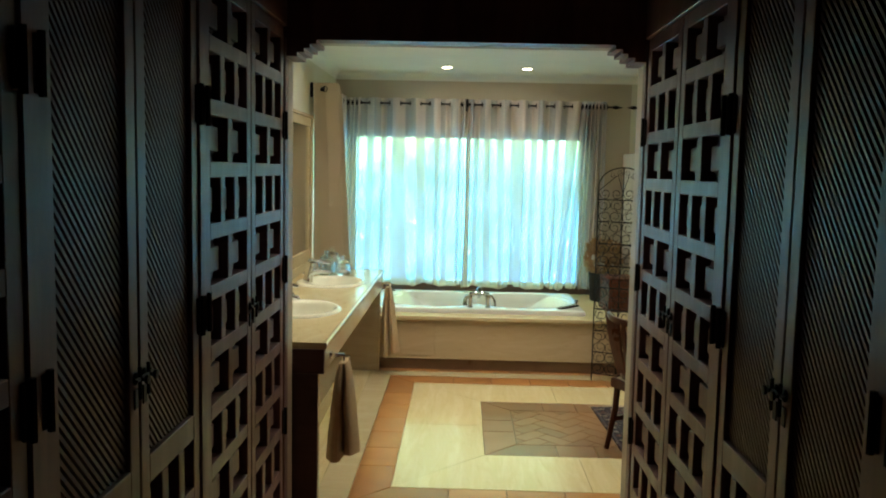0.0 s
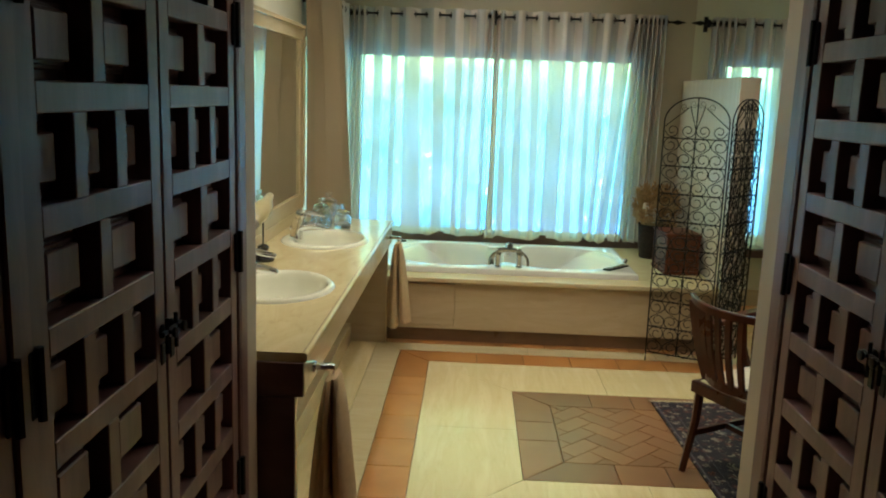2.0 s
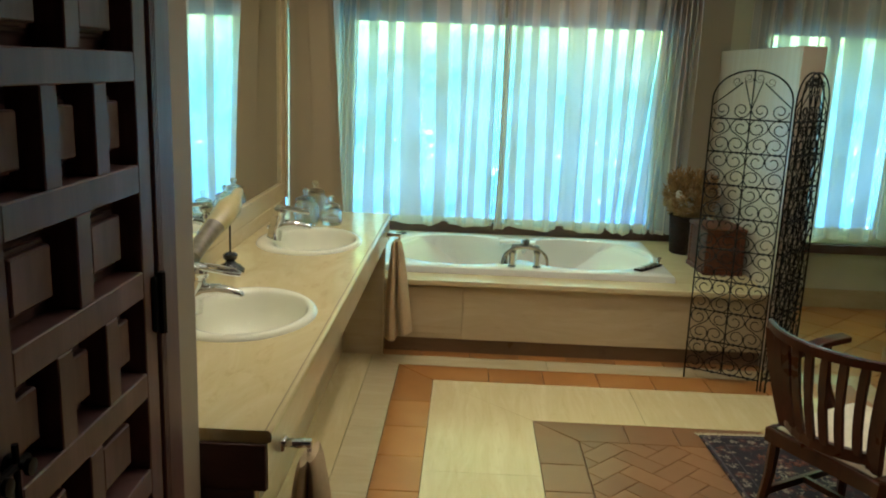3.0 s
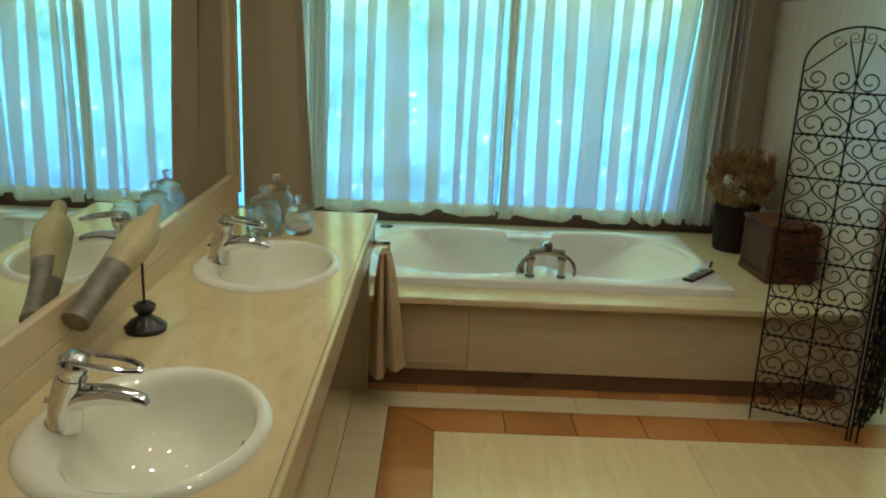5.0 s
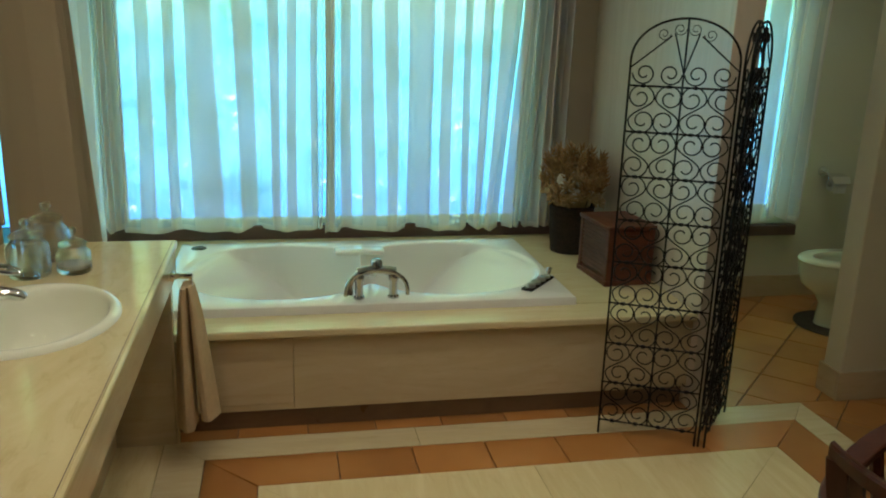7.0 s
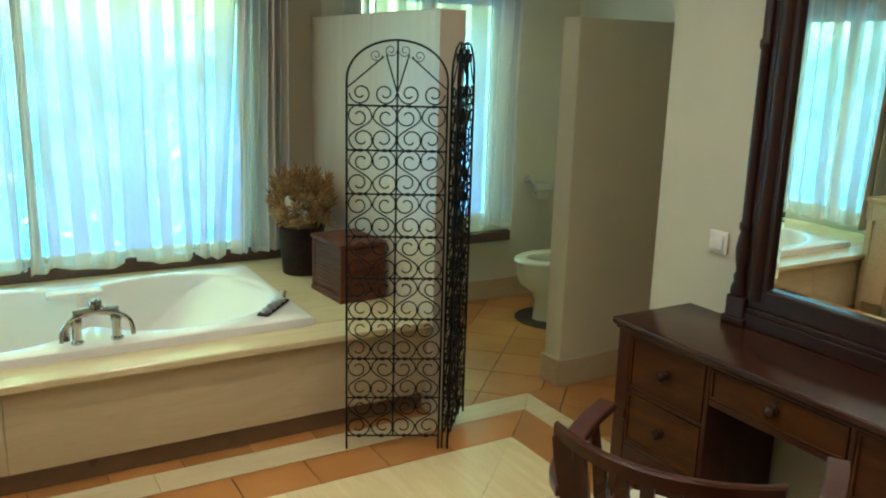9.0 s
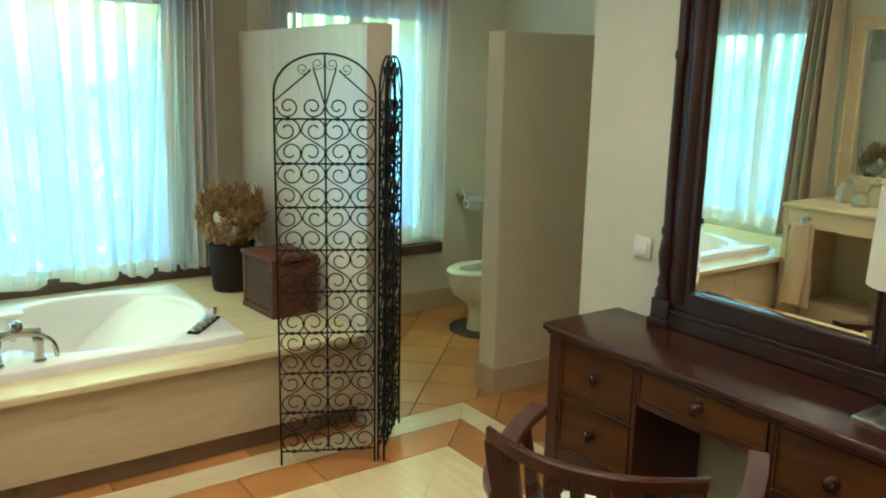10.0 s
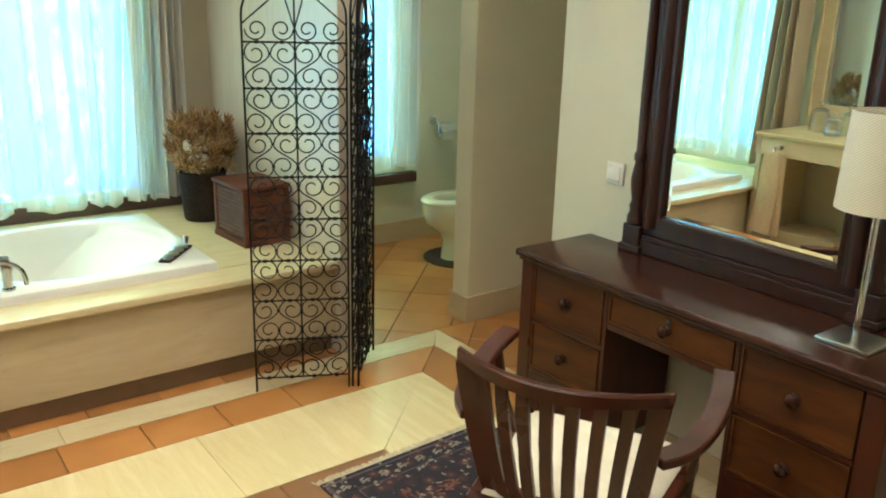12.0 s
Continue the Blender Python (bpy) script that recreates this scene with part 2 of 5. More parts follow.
def curtain_material(name, stripe, sheer_open, solid_open, passing=0.5, sheer=(0.84, 0.79, 0.78), solid=(0.72, 0.62, 0.56)):
    """Striped sheer cloth: bands of thin and of denser weave along the UV's width, given in metres."""
    m = bpy.data.materials.new(name)
    m.use_nodes = True
    nt = m.node_tree
    nt.nodes.remove(nt.nodes["Principled BSDF"])
    uv = nt.nodes.new("ShaderNodeUVMap")
    sep = nt.nodes.new("ShaderNodeSeparateXYZ")
    nt.links.new(uv.outputs[0], sep.inputs[0])
    saw = maths(nt, "FRACT", maths(nt, "DIVIDE", sep.outputs["X"], stripe))
    band = ramp(nt, saw, [(0.0, (1, 1, 1)), (0.50, (1, 1, 1)), (0.55, (0, 0, 0)), (0.96, (0, 0, 0))])
    hem = maths(nt, "LESS_THAN", sep.outputs["Y"], 0.03)
    band = maths(nt, "MAXIMUM", band, maths(nt, "MULTIPLY", hem, 0.6))
    weave = noise_tex(nt, coords(nt, (60, 60, 400)), 1.0, 2)
    col = mixed(nt, sheer, solid, band)
    col = mixed(nt, col, (0.45, 0.40, 0.33), maths(nt, "MULTIPLY", weave, 0.25))
    d, tr, tp = (nt.nodes.new(k) for k in ("ShaderNodeBsdfDiffuse", "ShaderNodeBsdfTranslucent", "ShaderNodeBsdfTransparent"))
    nt.links.new(col, d.inputs["Color"])
    nt.links.new(col, tr.inputs["Color"])
    half = nt.nodes.new("ShaderNodeMixShader")
    share = maths(nt, "MULTIPLY_ADD", band, -0.45 * passing)
    share.node.inputs[2].default_value = passing
    nt.links.new(share, half.inputs[0])
    nt.links.new(d.outputs[0], half.inputs[1])
    nt.links.new(tr.outputs[0], half.inputs[2])
    full = nt.nodes.new("ShaderNodeMixShader")
    opening = maths(nt, "MULTIPLY_ADD", band, solid_open - sheer_open)
    opening.node.inputs[2].default_value = sheer_open
    nt.links.new(opening, full.inputs[0])
    nt.links.new(half.outputs[0], full.inputs[1])
    nt.links.new(tp.outputs[0], full.inputs[2])
    nt.links.new(full.outputs[0], nt.nodes["Material Output"].inputs["Surface"])
    return m


CURTAIN = curtain_material("striped_sheer_cloth", 0.30, 0.47, 0.10, 0.42)
LINED = curtain_material("lined_beige_cloth", 0.30, 0.0, 0.0, 0.15, (0.54, 0.45, 0.31), (0.47, 0.38, 0.25))


def shade_material():
    m, nt, b = material("pleated_lampshade_cloth", 0.8)
    v = coords(nt, (1, 1, 1), (0.6, 0, 0))
    w = nt.nodes.new("ShaderNodeTexWave")
    w.inputs["Scale"].default_value = 48
    w.bands_direction = "Z"
    nt.links.new(v, w.inputs["Vector"])
    c = ramp(nt, w.outputs["Fac"], [(0.2, (0.60, 0.55, 0.41)), (0.7, (0.76, 0.71, 0.56))])
    nt.links.new(c, b.inputs["Base Color"])
    bump(nt, b, w.outputs["Fac"], 0.3, 0.002)
    return m


SHADE = shade_material()


def rug_material():
    m, nt, b = material("woven_rug", 0.95)
    v = coords(nt, world_space=False)
    vor = nt.nodes.new("ShaderNodeTexVoronoi")
    vor.inputs["Scale"].default_value = 17
    nt.links.new(v, vor.inputs["Vector"])
    c = ramp(nt, vor.outputs["Distance"], [(0.12, (0.15, 0.07, 0.05)), (0.2, (0.06, 0.022, 0.024)), (0.5, (0.016, 0.013, 0.02))])
    fig = ramp(nt, noise_tex(nt, v, 34, 3, 0.5), [(0.60, (0, 0, 0)), (0.64, (1, 1, 1))])
    c = mixed(nt, c, (0.40, 0.33, 0.24), maths(nt, "MULTIPLY", fig, 0.6))
    nt.links.new(c, b.inputs["Base Color"])
    bump(nt, b, noise_tex(nt, v, 220, 2), 0.6, 0.003)
    return m


RUG = rug_material()


# ---- building helpers ----
def part(name, bm, mat, parent, label="", smooth=False, at=None):
    """Link a bmesh (or a ready mesh) as one mesh object under a thing or a part."""
    if isinstance(bm, bpy.types.Mesh):
        me = bm
    else:
        bmesh.ops.recalc_face_normals(bm, faces=bm.faces)
        me = bpy.data.meshes.new(name)
        bm.to_mesh(me)
        bm.free()
        me.materials.append(mat)
        if smooth:
            for p in me.polygons:
                p.use_smooth = True
            me.set_sharp_from_angle(angle=radians(40))
    ob = new(name, me)
    if parent is not None:
        ob.parent = parent
    if at is not None:
        ob.matrix_basis = at
    if label:
        tagged(ob, label)
    return ob


def thing(name, m, label, category, group="", kind=""):
    ob = new(name)
    ob.empty_display_size = 0.1
    ob.matrix_basis = m
    return tagged(ob, label, category, group, kind)


def setting(name, bm, mat, label="", smooth=False):
    return tagged(part(name, bm, mat, None, "", smooth), label, "", "", "structure")


def box(x0, x1, y0, y1, z0, z1, bev=0.0, seg=2):
    bm = bmesh.new()
    bmesh.ops.create_cube(bm, size=1)
    for v in bm.verts:
        v.co = Vector(((x0 + x1) / 2 + v.co.x * (x1 - x0), (y0 + y1) / 2 + v.co.y * (y1 - y0), (z0 + z1) / 2 + v.co.z * (z1 - z0)))
    if bev:
        bmesh.ops.bevel(bm, geom=bm.edges[:], offset=bev, segments=seg, affect="EDGES", profile=0.5)
    return bm


def join(*bms):
    out = bms[0]
    for b in bms[1:]:
        me = bpy.data.meshes.new("scrap")
        b.to_mesh(me)
        b.free()
        out.from_mesh(me)
        bpy.data.meshes.remove(me)
    return out


def moved(bm, m):
    bm.transform(m)
    return bm


def prism(poly, z0, z1, inset=0.0):
    """A flat piece: a polygon of the plan, raised, its top edge eased."""
    bm = bmesh.new()
    n = len(poly)
    c = Vector((sum(p[0] for p in poly) / n, sum(p[1] for p in poly) / n))
    low = [bm.verts.new((p[0], p[1], z0)) for p in poly]
    rings = [low]
    if inset:
        rings.append([bm.verts.new((p[0], p[1], z1 - inset)) for p in poly])
    top = []
    for p in poly:
        d = Vector(p) - c
        q = c + d * (1 - inset / max(d.length, 1e-4) * 1.2)
        top.append(bm.verts.new((q.x, q.y, z1)))
    rings.append(top)
    for a, b in zip(rings, rings[1:]):
        for i in range(n):
            bm.faces.new((a[i], a[(i + 1) % n], b[(i + 1) % n], b[i]))
    bm.faces.new(top)
    return bm


def extrude_profile(pts, axis, a0, a1):
    """A closed profile of (u, v) swept along an axis: x gives (y, z), y gives (x, z)."""
    bm = bmesh.new()
    rings = []
    for a in (a0, a1):
        rings.append([bm.verts.new((a, u, v) if axis == "x" else (u, a, v) if axis == "y" else (u, v, a)) for u, v in pts])
    n = len(pts)
    for i in range(n):
        bm.faces.new((rings[0][i], rings[0][(i + 1) % n], rings[1][(i + 1) % n], rings[1][i]))
    bm.faces.new(rings[0])
    bm.faces.new(rings[1])
    return bm


def lathe(profile, seg=24, sx=1.0, sy=1.0, closed=False):
    """A turned shape from (radius, height) pairs."""
    bm = bmesh.new()
    rings = []
    for r, z in profile:
        if r < 1e-5:
            rings.append([bm.verts.new((0, 0, z))])
        else:
            rings.append([bm.verts.new((r * sx * math.cos(2 * math.pi * i / seg), r * sy * math.sin(2 * math.pi * i / seg), z)) for i in range(seg)])
    pairs = list(zip(rings, rings[1:])) + ([(rings[-1], rings[0])] if closed else [])
    for a, b in pairs:
        for i in range(seg):
            j = (i + 1) % seg
            if len(a) == 1 and len(b) == 1:
                continue
            if len(a) == 1:
                bm.faces.new((a[0], b[i], b[j]))
            elif len(b) == 1:
                bm.faces.new((a[i], a[j], b[0]))
            else:
                bm.faces.new((a[i], a[j], b[j], b[i]))
    return bm


def tube(pts, r, seg=6, flat=1.0):
    """A rod along a line of points; r is one radius or one for each point."""
    bm = bmesh.new()
    pts = [Vector(p) for p in pts]
    radii = r if isinstance(r, (list, tuple)) else [r] * len(pts)
    rings, up = [], None
    for i, p in enumerate(pts):
        t = (pts[min(i + 1, len(pts) - 1)] - pts[max(i - 1, 0)]).normalized()
        if up is None:
            up = Vector((0, 0, 1)) if abs(t.z) < 0.9 else Vector((1, 0, 0))
        side = t.cross(up).normalized()
        up = side.cross(t).normalized()
        rings.append([bm.verts.new(p + radii[i] * (math.cos(2 * math.pi * k / seg) * side + flat * math.sin(2 * math.pi * k / seg) * up)) for k in range(seg)])
    for a, b in zip(rings, rings[1:]):
        for k in range(seg):
            bm.faces.new((a[k], a[(k + 1) % seg], b[(k + 1) % seg], b[k]))
    bm.faces.new(rings[0])
    bm.faces.new(rings[-1])
    return bm


def bar(path, w, h):
    """A rectangular strip along points; w across the plan, h upward."""
    bm = bmesh.new()
    rings = []
    path = [Vector(p) for p in path]
    for i, p in enumerate(path):
        t = path[min(i + 1, len(path) - 1)] - path[max(i - 1, 0)]
        t.z = 0
        s = Vector((-t.y, t.x, 0)).normalized() * w / 2
        rings.append([bm.verts.new(p + a) for a in (s, -s, -s + Vector((0, 0, h)), s + Vector((0, 0, h)))])
    for a, b in zip(rings, rings[1:]):
        for k in range(4):
            bm.faces.new((a[k], a[(k + 1) % 4], b[(k + 1) % 4], b[k]))
    bm.faces.new(rings[0])
    bm.faces.new(rings[-1])
    return bm


def clip(poly, x0, x1, y0, y1):
    """Cut a polygon of the plan to a rectangle."""
    for axis, lim, sign in ((0, x0, 1), (0, x1, -1), (1, y0, 1), (1, y1, -1)):
        out = []
        for i, p in enumerate(poly):
            q = poly[(i + 1) % len(poly)]
            dp, dq = sign * (p[axis] - lim), sign * (q[axis] - lim)
            if dp >= 0:
                out.append(p)
            if dp * dq < 0:
                f = dp / (dp - dq)
                out.append((p[0] + f * (q[0] - p[0]), p[1] + f * (q[1] - p[1])))
        poly = out
        if len(poly) < 3:
            return []
    return poly


def wall_with_hole(axis, a0, a1, b0, b1, z0, z1, h0, h1, hz0, hz1):
    """A wall along x or y with one opening through it."""
    f = (lambda p0, p1, q0, q1: box(p0, p1, b0, b1, q0, q1)) if axis == "x" else (lambda p0, p1, q0, q1: box(b0, b1, p0, p1, q0, q1))
    bms = [f(a0, h0, z0, z1), f(h1, a1, z0, z1), f(h0, h1, hz1, z1)]
    if hz0 > z0:
        bms.append(f(h0, h1, z0, hz0))
    return join(*bms)


# ---- plan, in metres ----
WEST, NORTH, EAST, NOOK_EAST, NOOK_SOUTH = -1.12, 8.5, 2.33, 3.75, 6.18
SOUTH, HALL_END = 4.05, 3.9
CEILING = 2.64
DOOR_L, DOOR_R, DOOR_TOP = -0.63, 0.96, 2.25
HALL_L, HALL_R, HALL_BACK = -0.62, 0.95, -1.6

# ---- structure ----
ceiling = setting("ceiling", box(WEST - 0.2, NOOK_EAST + 0.2, HALL_END, NORTH + 0.25, CEILING, CEILING + 0.15), CEIL, "smooth cream painted bathroom ceiling")
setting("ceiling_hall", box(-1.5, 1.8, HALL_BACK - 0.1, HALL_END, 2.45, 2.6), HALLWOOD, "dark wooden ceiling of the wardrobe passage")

WIN1 = (-0.97, 1.40, 0.51, 2.06)
WIN2 = (2.06, 3.14, 0.55, 2.06)
SPLIT = 1.82
setting("wall_north", wall_with_hole("x", WEST - 0.2, SPLIT, NORTH, NORTH + 0.2, 0, CEILING, *WIN1), PAINT_DIM, "painted wall with a wide window over the bath, dimmed as if backlit")
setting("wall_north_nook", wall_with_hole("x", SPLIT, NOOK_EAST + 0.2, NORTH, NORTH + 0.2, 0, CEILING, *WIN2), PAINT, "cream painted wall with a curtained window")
WIN3 = (7.12, 8.44, 0.55, 2.06)
setting("wall_west", wall_with_hole("y", HALL_END, NORTH, WEST - 0.2, WEST, 0, CEILING, WIN3[0], WIN3[1], WIN3[2], WIN3[3]), PAINT, "cream painted wall behind the washstand")
setting("wall_east", box(EAST, EAST + 0.14, HALL_END, NOOK_SOUTH, 0, CEILING), PAINT, "cream painted wall behind the dressing table")
setting("wall_nook_south", box(EAST + 0.14, NOOK_EAST + 0.2, NOOK_SOUTH - 0.14, NOOK_SOUTH, 0, CEILING), PAINT)
setting("wall_nook_east", box(NOOK_EAST, NOOK_EAST + 0.2, NOOK_SOUTH, NORTH, 0, CEILING), PAINT)

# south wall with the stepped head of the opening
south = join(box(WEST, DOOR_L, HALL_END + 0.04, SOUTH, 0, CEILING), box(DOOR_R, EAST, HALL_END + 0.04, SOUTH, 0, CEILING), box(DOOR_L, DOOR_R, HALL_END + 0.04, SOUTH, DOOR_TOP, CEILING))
setting("wall_south", south, PAINT_DIM, "painted wall around the stepped opening, in the same dimmed colour")
head = [box(-1.0, DOOR_L + 0.002, 3.84, HALL_END + 0.038, 0, 2.45), box(DOOR_R - 0.002, 1.33, 3.84, HALL_END + 0.038, 0, 2.45), box(DOOR_L + 0.002, DOOR_R - 0.002, 3.84, HALL_END + 0.038, DOOR_TOP - 0.005, 2.45)]
setting("door_casing", join(*head), DARKWOOD, "dark wooden casing around the stepped opening")
steps = []
for i, (w, h) in enumerate(((0.145, 0.018), (0.115, 0.036), (0.09, 0.054), (0.06, 0.072))):
    z0, z1 = DOOR_TOP - 0.005 - h, DOOR_TOP - 0.005 - h + 0.018
    steps += [box(DOOR_L + 0.002, DOOR_L + w, 3.838, SOUTH - 0.002, z0, z1), box(DOOR_R - w, DOOR_R - 0.002, 3.838, SOUTH - 0.002, z0, z1)]
setting("stepped_corbel", join(*steps), DARKWOOD, "dark stepped brackets under the lintel")

# cornice along the bathroom ceiling
def cove(n=6, r=0.07):
    pts = [(0, 0), (0, -r)]
    for i in range(n + 1):
        a = math.pi / 2 * i / n
        pts.append((r - r * math.cos(a), -r + r * math.sin(a)))
    return pts[:1] + pts[2:]


def cornice_run(axis, a0, a1, c, d):
    return extrude_profile([(c + d * u, CEILING - 0.001 + v) for u, v in cove()], axis, a0, a1)


setting("cornice", join(cornice_run("x", WEST, NOOK_EAST, NORTH - 0.001, -1), cornice_run("y", SOUTH, NORTH, WEST + 0.001, 1), cornice_run("y", SOUTH, NOOK_SOUTH, EAST - 0.001, -1)), CEIL, "curved cream cornice", True)

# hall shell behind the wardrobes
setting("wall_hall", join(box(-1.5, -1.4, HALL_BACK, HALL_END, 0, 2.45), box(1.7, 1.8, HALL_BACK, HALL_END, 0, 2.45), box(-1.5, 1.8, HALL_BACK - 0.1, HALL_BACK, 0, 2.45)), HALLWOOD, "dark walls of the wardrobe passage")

# low partitions beside the toilet
PART_H = 1.88
setting("partition_tub", box(1.757, 1.89, 6.985, NORTH, 0, PART_H, 0.006), MARBLE_PALE, "pale travertine half-height partition beside the bath")
setting("partition_toilet", box(2.53, NOOK_EAST, 6.99, 7.12, 0, PART_H, 0.006), PAINT_PART, "beige painted half-height partition before the toilet")
base = [box(2.515, NOOK_EAST, 6.975, 6.989, 0, 0.145, 0.003), box(2.515, 2.529, 6.99, 7.135, 0, 0.145, 0.003), box(2.53, NOOK_EAST, 7.121, 7.135, 0, 0.145, 0.003),
        box(1.891, NOOK_EAST, NORTH - 0.014, NORTH - 0.001, 0, 0.145, 0.003), box(NOOK_EAST - 0.014, NOOK_EAST - 0.001, NOOK_SOUTH, NORTH - 0.015, 0, 0.145, 0.003),
        box(EAST - 0.014, EAST - 0.001, SOUTH + 0.02, NOOK_SOUTH, 0, 0.1, 0.003)]
setting("baseboard", join(*base), MARBLE_DIM, "travertine skirting")

# dark sills below the curtains
setting("sill_tub", box(WEST + 0.002, 1.755, NORTH - 0.06, NORTH - 0.001, 0.47, 0.552, 0.006), HALLWOOD, "dark wooden sill board behind the bath")
setting("sill_nook", box(1.895, 3.2, NORTH - 0.06, NORTH - 0.001, 0.43, 0.50, 0.006), HALLWOOD, "dark wooden sill board under the curtain")

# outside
# Emissive boards that light the curtains in place of a daylit garden.
setting("backdrop", join(box(-3, 9, 12.0, 12.05, -1, 5.5), box(-3.05, -3, 2, 12, -1, 5.5)), GARDEN, "glowing backdrop for the bright garden beyond the windows")
setting("ground", box(-200, 200, -200, 200, -0.4, -0.3), FOLIAGE, "garden lawn around the house")


def window(name, axis, lo, hi, z0, z1, wall, thick, mullions):
    """A framed window set in its opening, with panes between the uprights."""
    def b(a0, a1, y0, y1, zz0, zz1, bev=0.004):
        return box(a0, a1, y0, y1, zz0, zz1, bev) if axis == "x" else box(y0, y1, a0, a1, zz0, zz1, bev)
    root = thing(name, Matrix.Identity(4), "cream framed window with clear panes", "window", "windows", "structure")
    y0, y1 = wall + thick * 0.35, wall + thick * 0.65
    y0, y1 = min(y0, y1), max(y0, y1)
    f = 0.05
    part("window_frame", join(b(lo, hi, y0, y1, z0, z0 + f), b(lo, hi, y0, y1, z1 - f, z1), b(lo, lo + f, y0, y1, z0 + f, z1 - f), b(hi - f, hi, y0, y1, z0 + f, z1 - f)), WINDOWWOOD, root)
    step = (hi - lo) / (mullions + 1)
    for i in range(mullions):
        x = lo + step * (i + 1)
        part("mullion", b(x - 0.025, x + 0.025, y0, y1, z0 + f, z1 - f), WINDOWWOOD, root)
    ym = (y0 + y1) / 2
    for i in range(mullions + 1):
        g = part("pane", b(lo + step * i + 0.026, lo + step * (i + 1) - 0.026, ym - 0.003, ym + 0.003, z0 + f - 0.004, z1 - f + 0.004, 0), PANE, root)
        g.visible_shadow = False
    return root


window("window_1", "x", *WIN1[:2], *WIN1[2:], NORTH, 0.2, 1)
window("window_2", "x", *WIN2[:2], *WIN2[2:], NORTH, 0.2, 1)
window("window_3", "y", *WIN3[:2], *WIN3[2:], WEST, -0.2, 1)

# ---- downlights ----
SPOTS = [(x, y) for y in (4.55, 5.4, 6.25) for x in (-0.72, 0.02, 0.74, 1.5)] + [(0.0, 7.95), (0.74, 7.95), (2.9, 7.7)]


def downlight(x, y):
    root = thing("downlight", pose(x, y, CEILING), "small round recessed ceiling spotlight, lit", "ceiling light", "ceiling downlights")
    part("ring", lathe([(0.042, -0.001), (0.043, -0.0065), (0.046, -0.0085), (0.052, -0.0085), (0.057, -0.001)], 20), SWITCH, root, "", True)
    part("bulb", lathe([(0.0, -0.0078), (0.028, -0.007), (0.041, -0.0045), (0.0415, -0.001)], 16), BULB, root, "glowing warm bulb")
    return root


first_light = downlight(*SPOTS[0])
for x, y in SPOTS[1:]:
    copy_thing(first_light, pose(x, y, CEILING))


for x, y in SPOTS:
    l = bpy.data.lights.new("downlight_beam", "SPOT")
    l.energy, l.color, l.spot_size, l.spot_blend, l.shadow_soft_size = DOWNLIGHT_POWER, (1.0, 0.86, 0.62), radians(106), 0.75, 0.03
    new("downlight_beam", l).location = (x, y, CEILING - 0.012)


# ---- wardrobes along the passage ----
ROWS_N, CELL = 11, 0.195
DOOR_Z0 = 0.06


def cells_for(width, rows, z0, stile=0.055, rail=0.050):
    """The openings of a panelled door: rows of two and of three by turns, from the top."""
    out = []
    for r in range(rows):
        n = 2 if (ROWS_N - 1 - r) % 2 == 0 else 3
        gap = 0.047
        w = (width - 2 * stile - (n - 1) * gap) / n
        for k in range(n):
            u = stile + k * (w + gap)
            out.append((u, u + w, z0 + r * CELL + rail / 2, z0 + (r + 1) * CELL - rail / 2, r))
    return out


STRIP_CACHE = {}


def strip(name, door, x0, x1, z0, z1):
    """One rail, stile or muntin of a door; alike ones share a mesh."""
    key = (name, round(x1 - x0, 4), round(z1 - z0, 4))
    if key not in STRIP_CACHE:
        bm = box(-key[1] / 2, key[1] / 2, 0, 0.052, -key[2] / 2, key[2] / 2, 0.0022, 1)
        bmesh.ops.recalc_face_normals(bm, faces=bm.faces)
        me = bpy.data.meshes.new(name)
        bm.to_mesh(me)
        bm.free()
        me.materials.append(DARKWOOD)
        STRIP_CACHE[key] = me
    part(name, STRIP_CACHE[key], None, door, at=pose((x0 + x1) / 2, 0, (z0 + z1) / 2))


def door_frame(door, width, cells, z_lo, z_hi, z_top):
    """Stiles at both edges, a rail under and over each row, muntins between the cells."""
    st = 0.055
    strip("stile", door, 0, st, z_lo, z_top)
    strip("stile", door, width - st, width, z_lo, z_top)
    rows = {}
    for c in cells:
        rows.setdefault(c[4], []).append(c)
    zs = z_lo
    for r in sorted(rows):
        cs = rows[r]
        strip("rail", door, st, width - st, zs, cs[0][2])
        for p, q in zip(cs, cs[1:]):
            strip("muntin", door, p[1], q[0], cs[0][2], cs[0][3])
        zs = cs[0][3]
    strip("rail", door, st, width - st, zs, z_hi)


def raised_panel(w, h):
    """A small fielded block, stepped at its border."""
    s = 0.60 if w > 0.1 else 0.42
    bm = box(-w / 2 * 0.82, w / 2 * 0.82, 0.044, 0.0518, -h / 2 * 0.82, h / 2 * 0.82, 0.003, 1)
    bm = join(bm, box(-w / 2 * 0.70, w / 2 * 0.70, 0.037, 0.0442, -h / 2 * 0.70, h / 2 * 0.70, 0.002, 1))
    return join(bm, box(-w / 2 * s, w / 2 * s, 0.020, 0.0372, -h / 2 * 0.60, h / 2 * 0.60, 0.003, 1))


PANEL_CACHE = {}


def handle_on(door, u, z):
    part("handle", join(lathe([(0, 0), (0.016, 0), (0.016, 0.004), (0.005, 0.008), (0.005, 0.022), (0.012, 0.028), (0.012, 0.034), (0, 0.036)], 10)), IRON, door, "black iron ring pull", True, at=pose(u, 0, z, 90))
    part("escutcheon", join(box(u - 0.012, u + 0.012, -0.004, 0.0, z - 0.075, z - 0.025, 0.002, 1), tube([(u - 0.028, -0.012, z), (u + 0.028, -0.012, z)], 0.006), tube([(u, -0.012, z + 0.03), (u, -0.012, z - 0.05)], 0.005)), IRON, door, "black iron escutcheon")


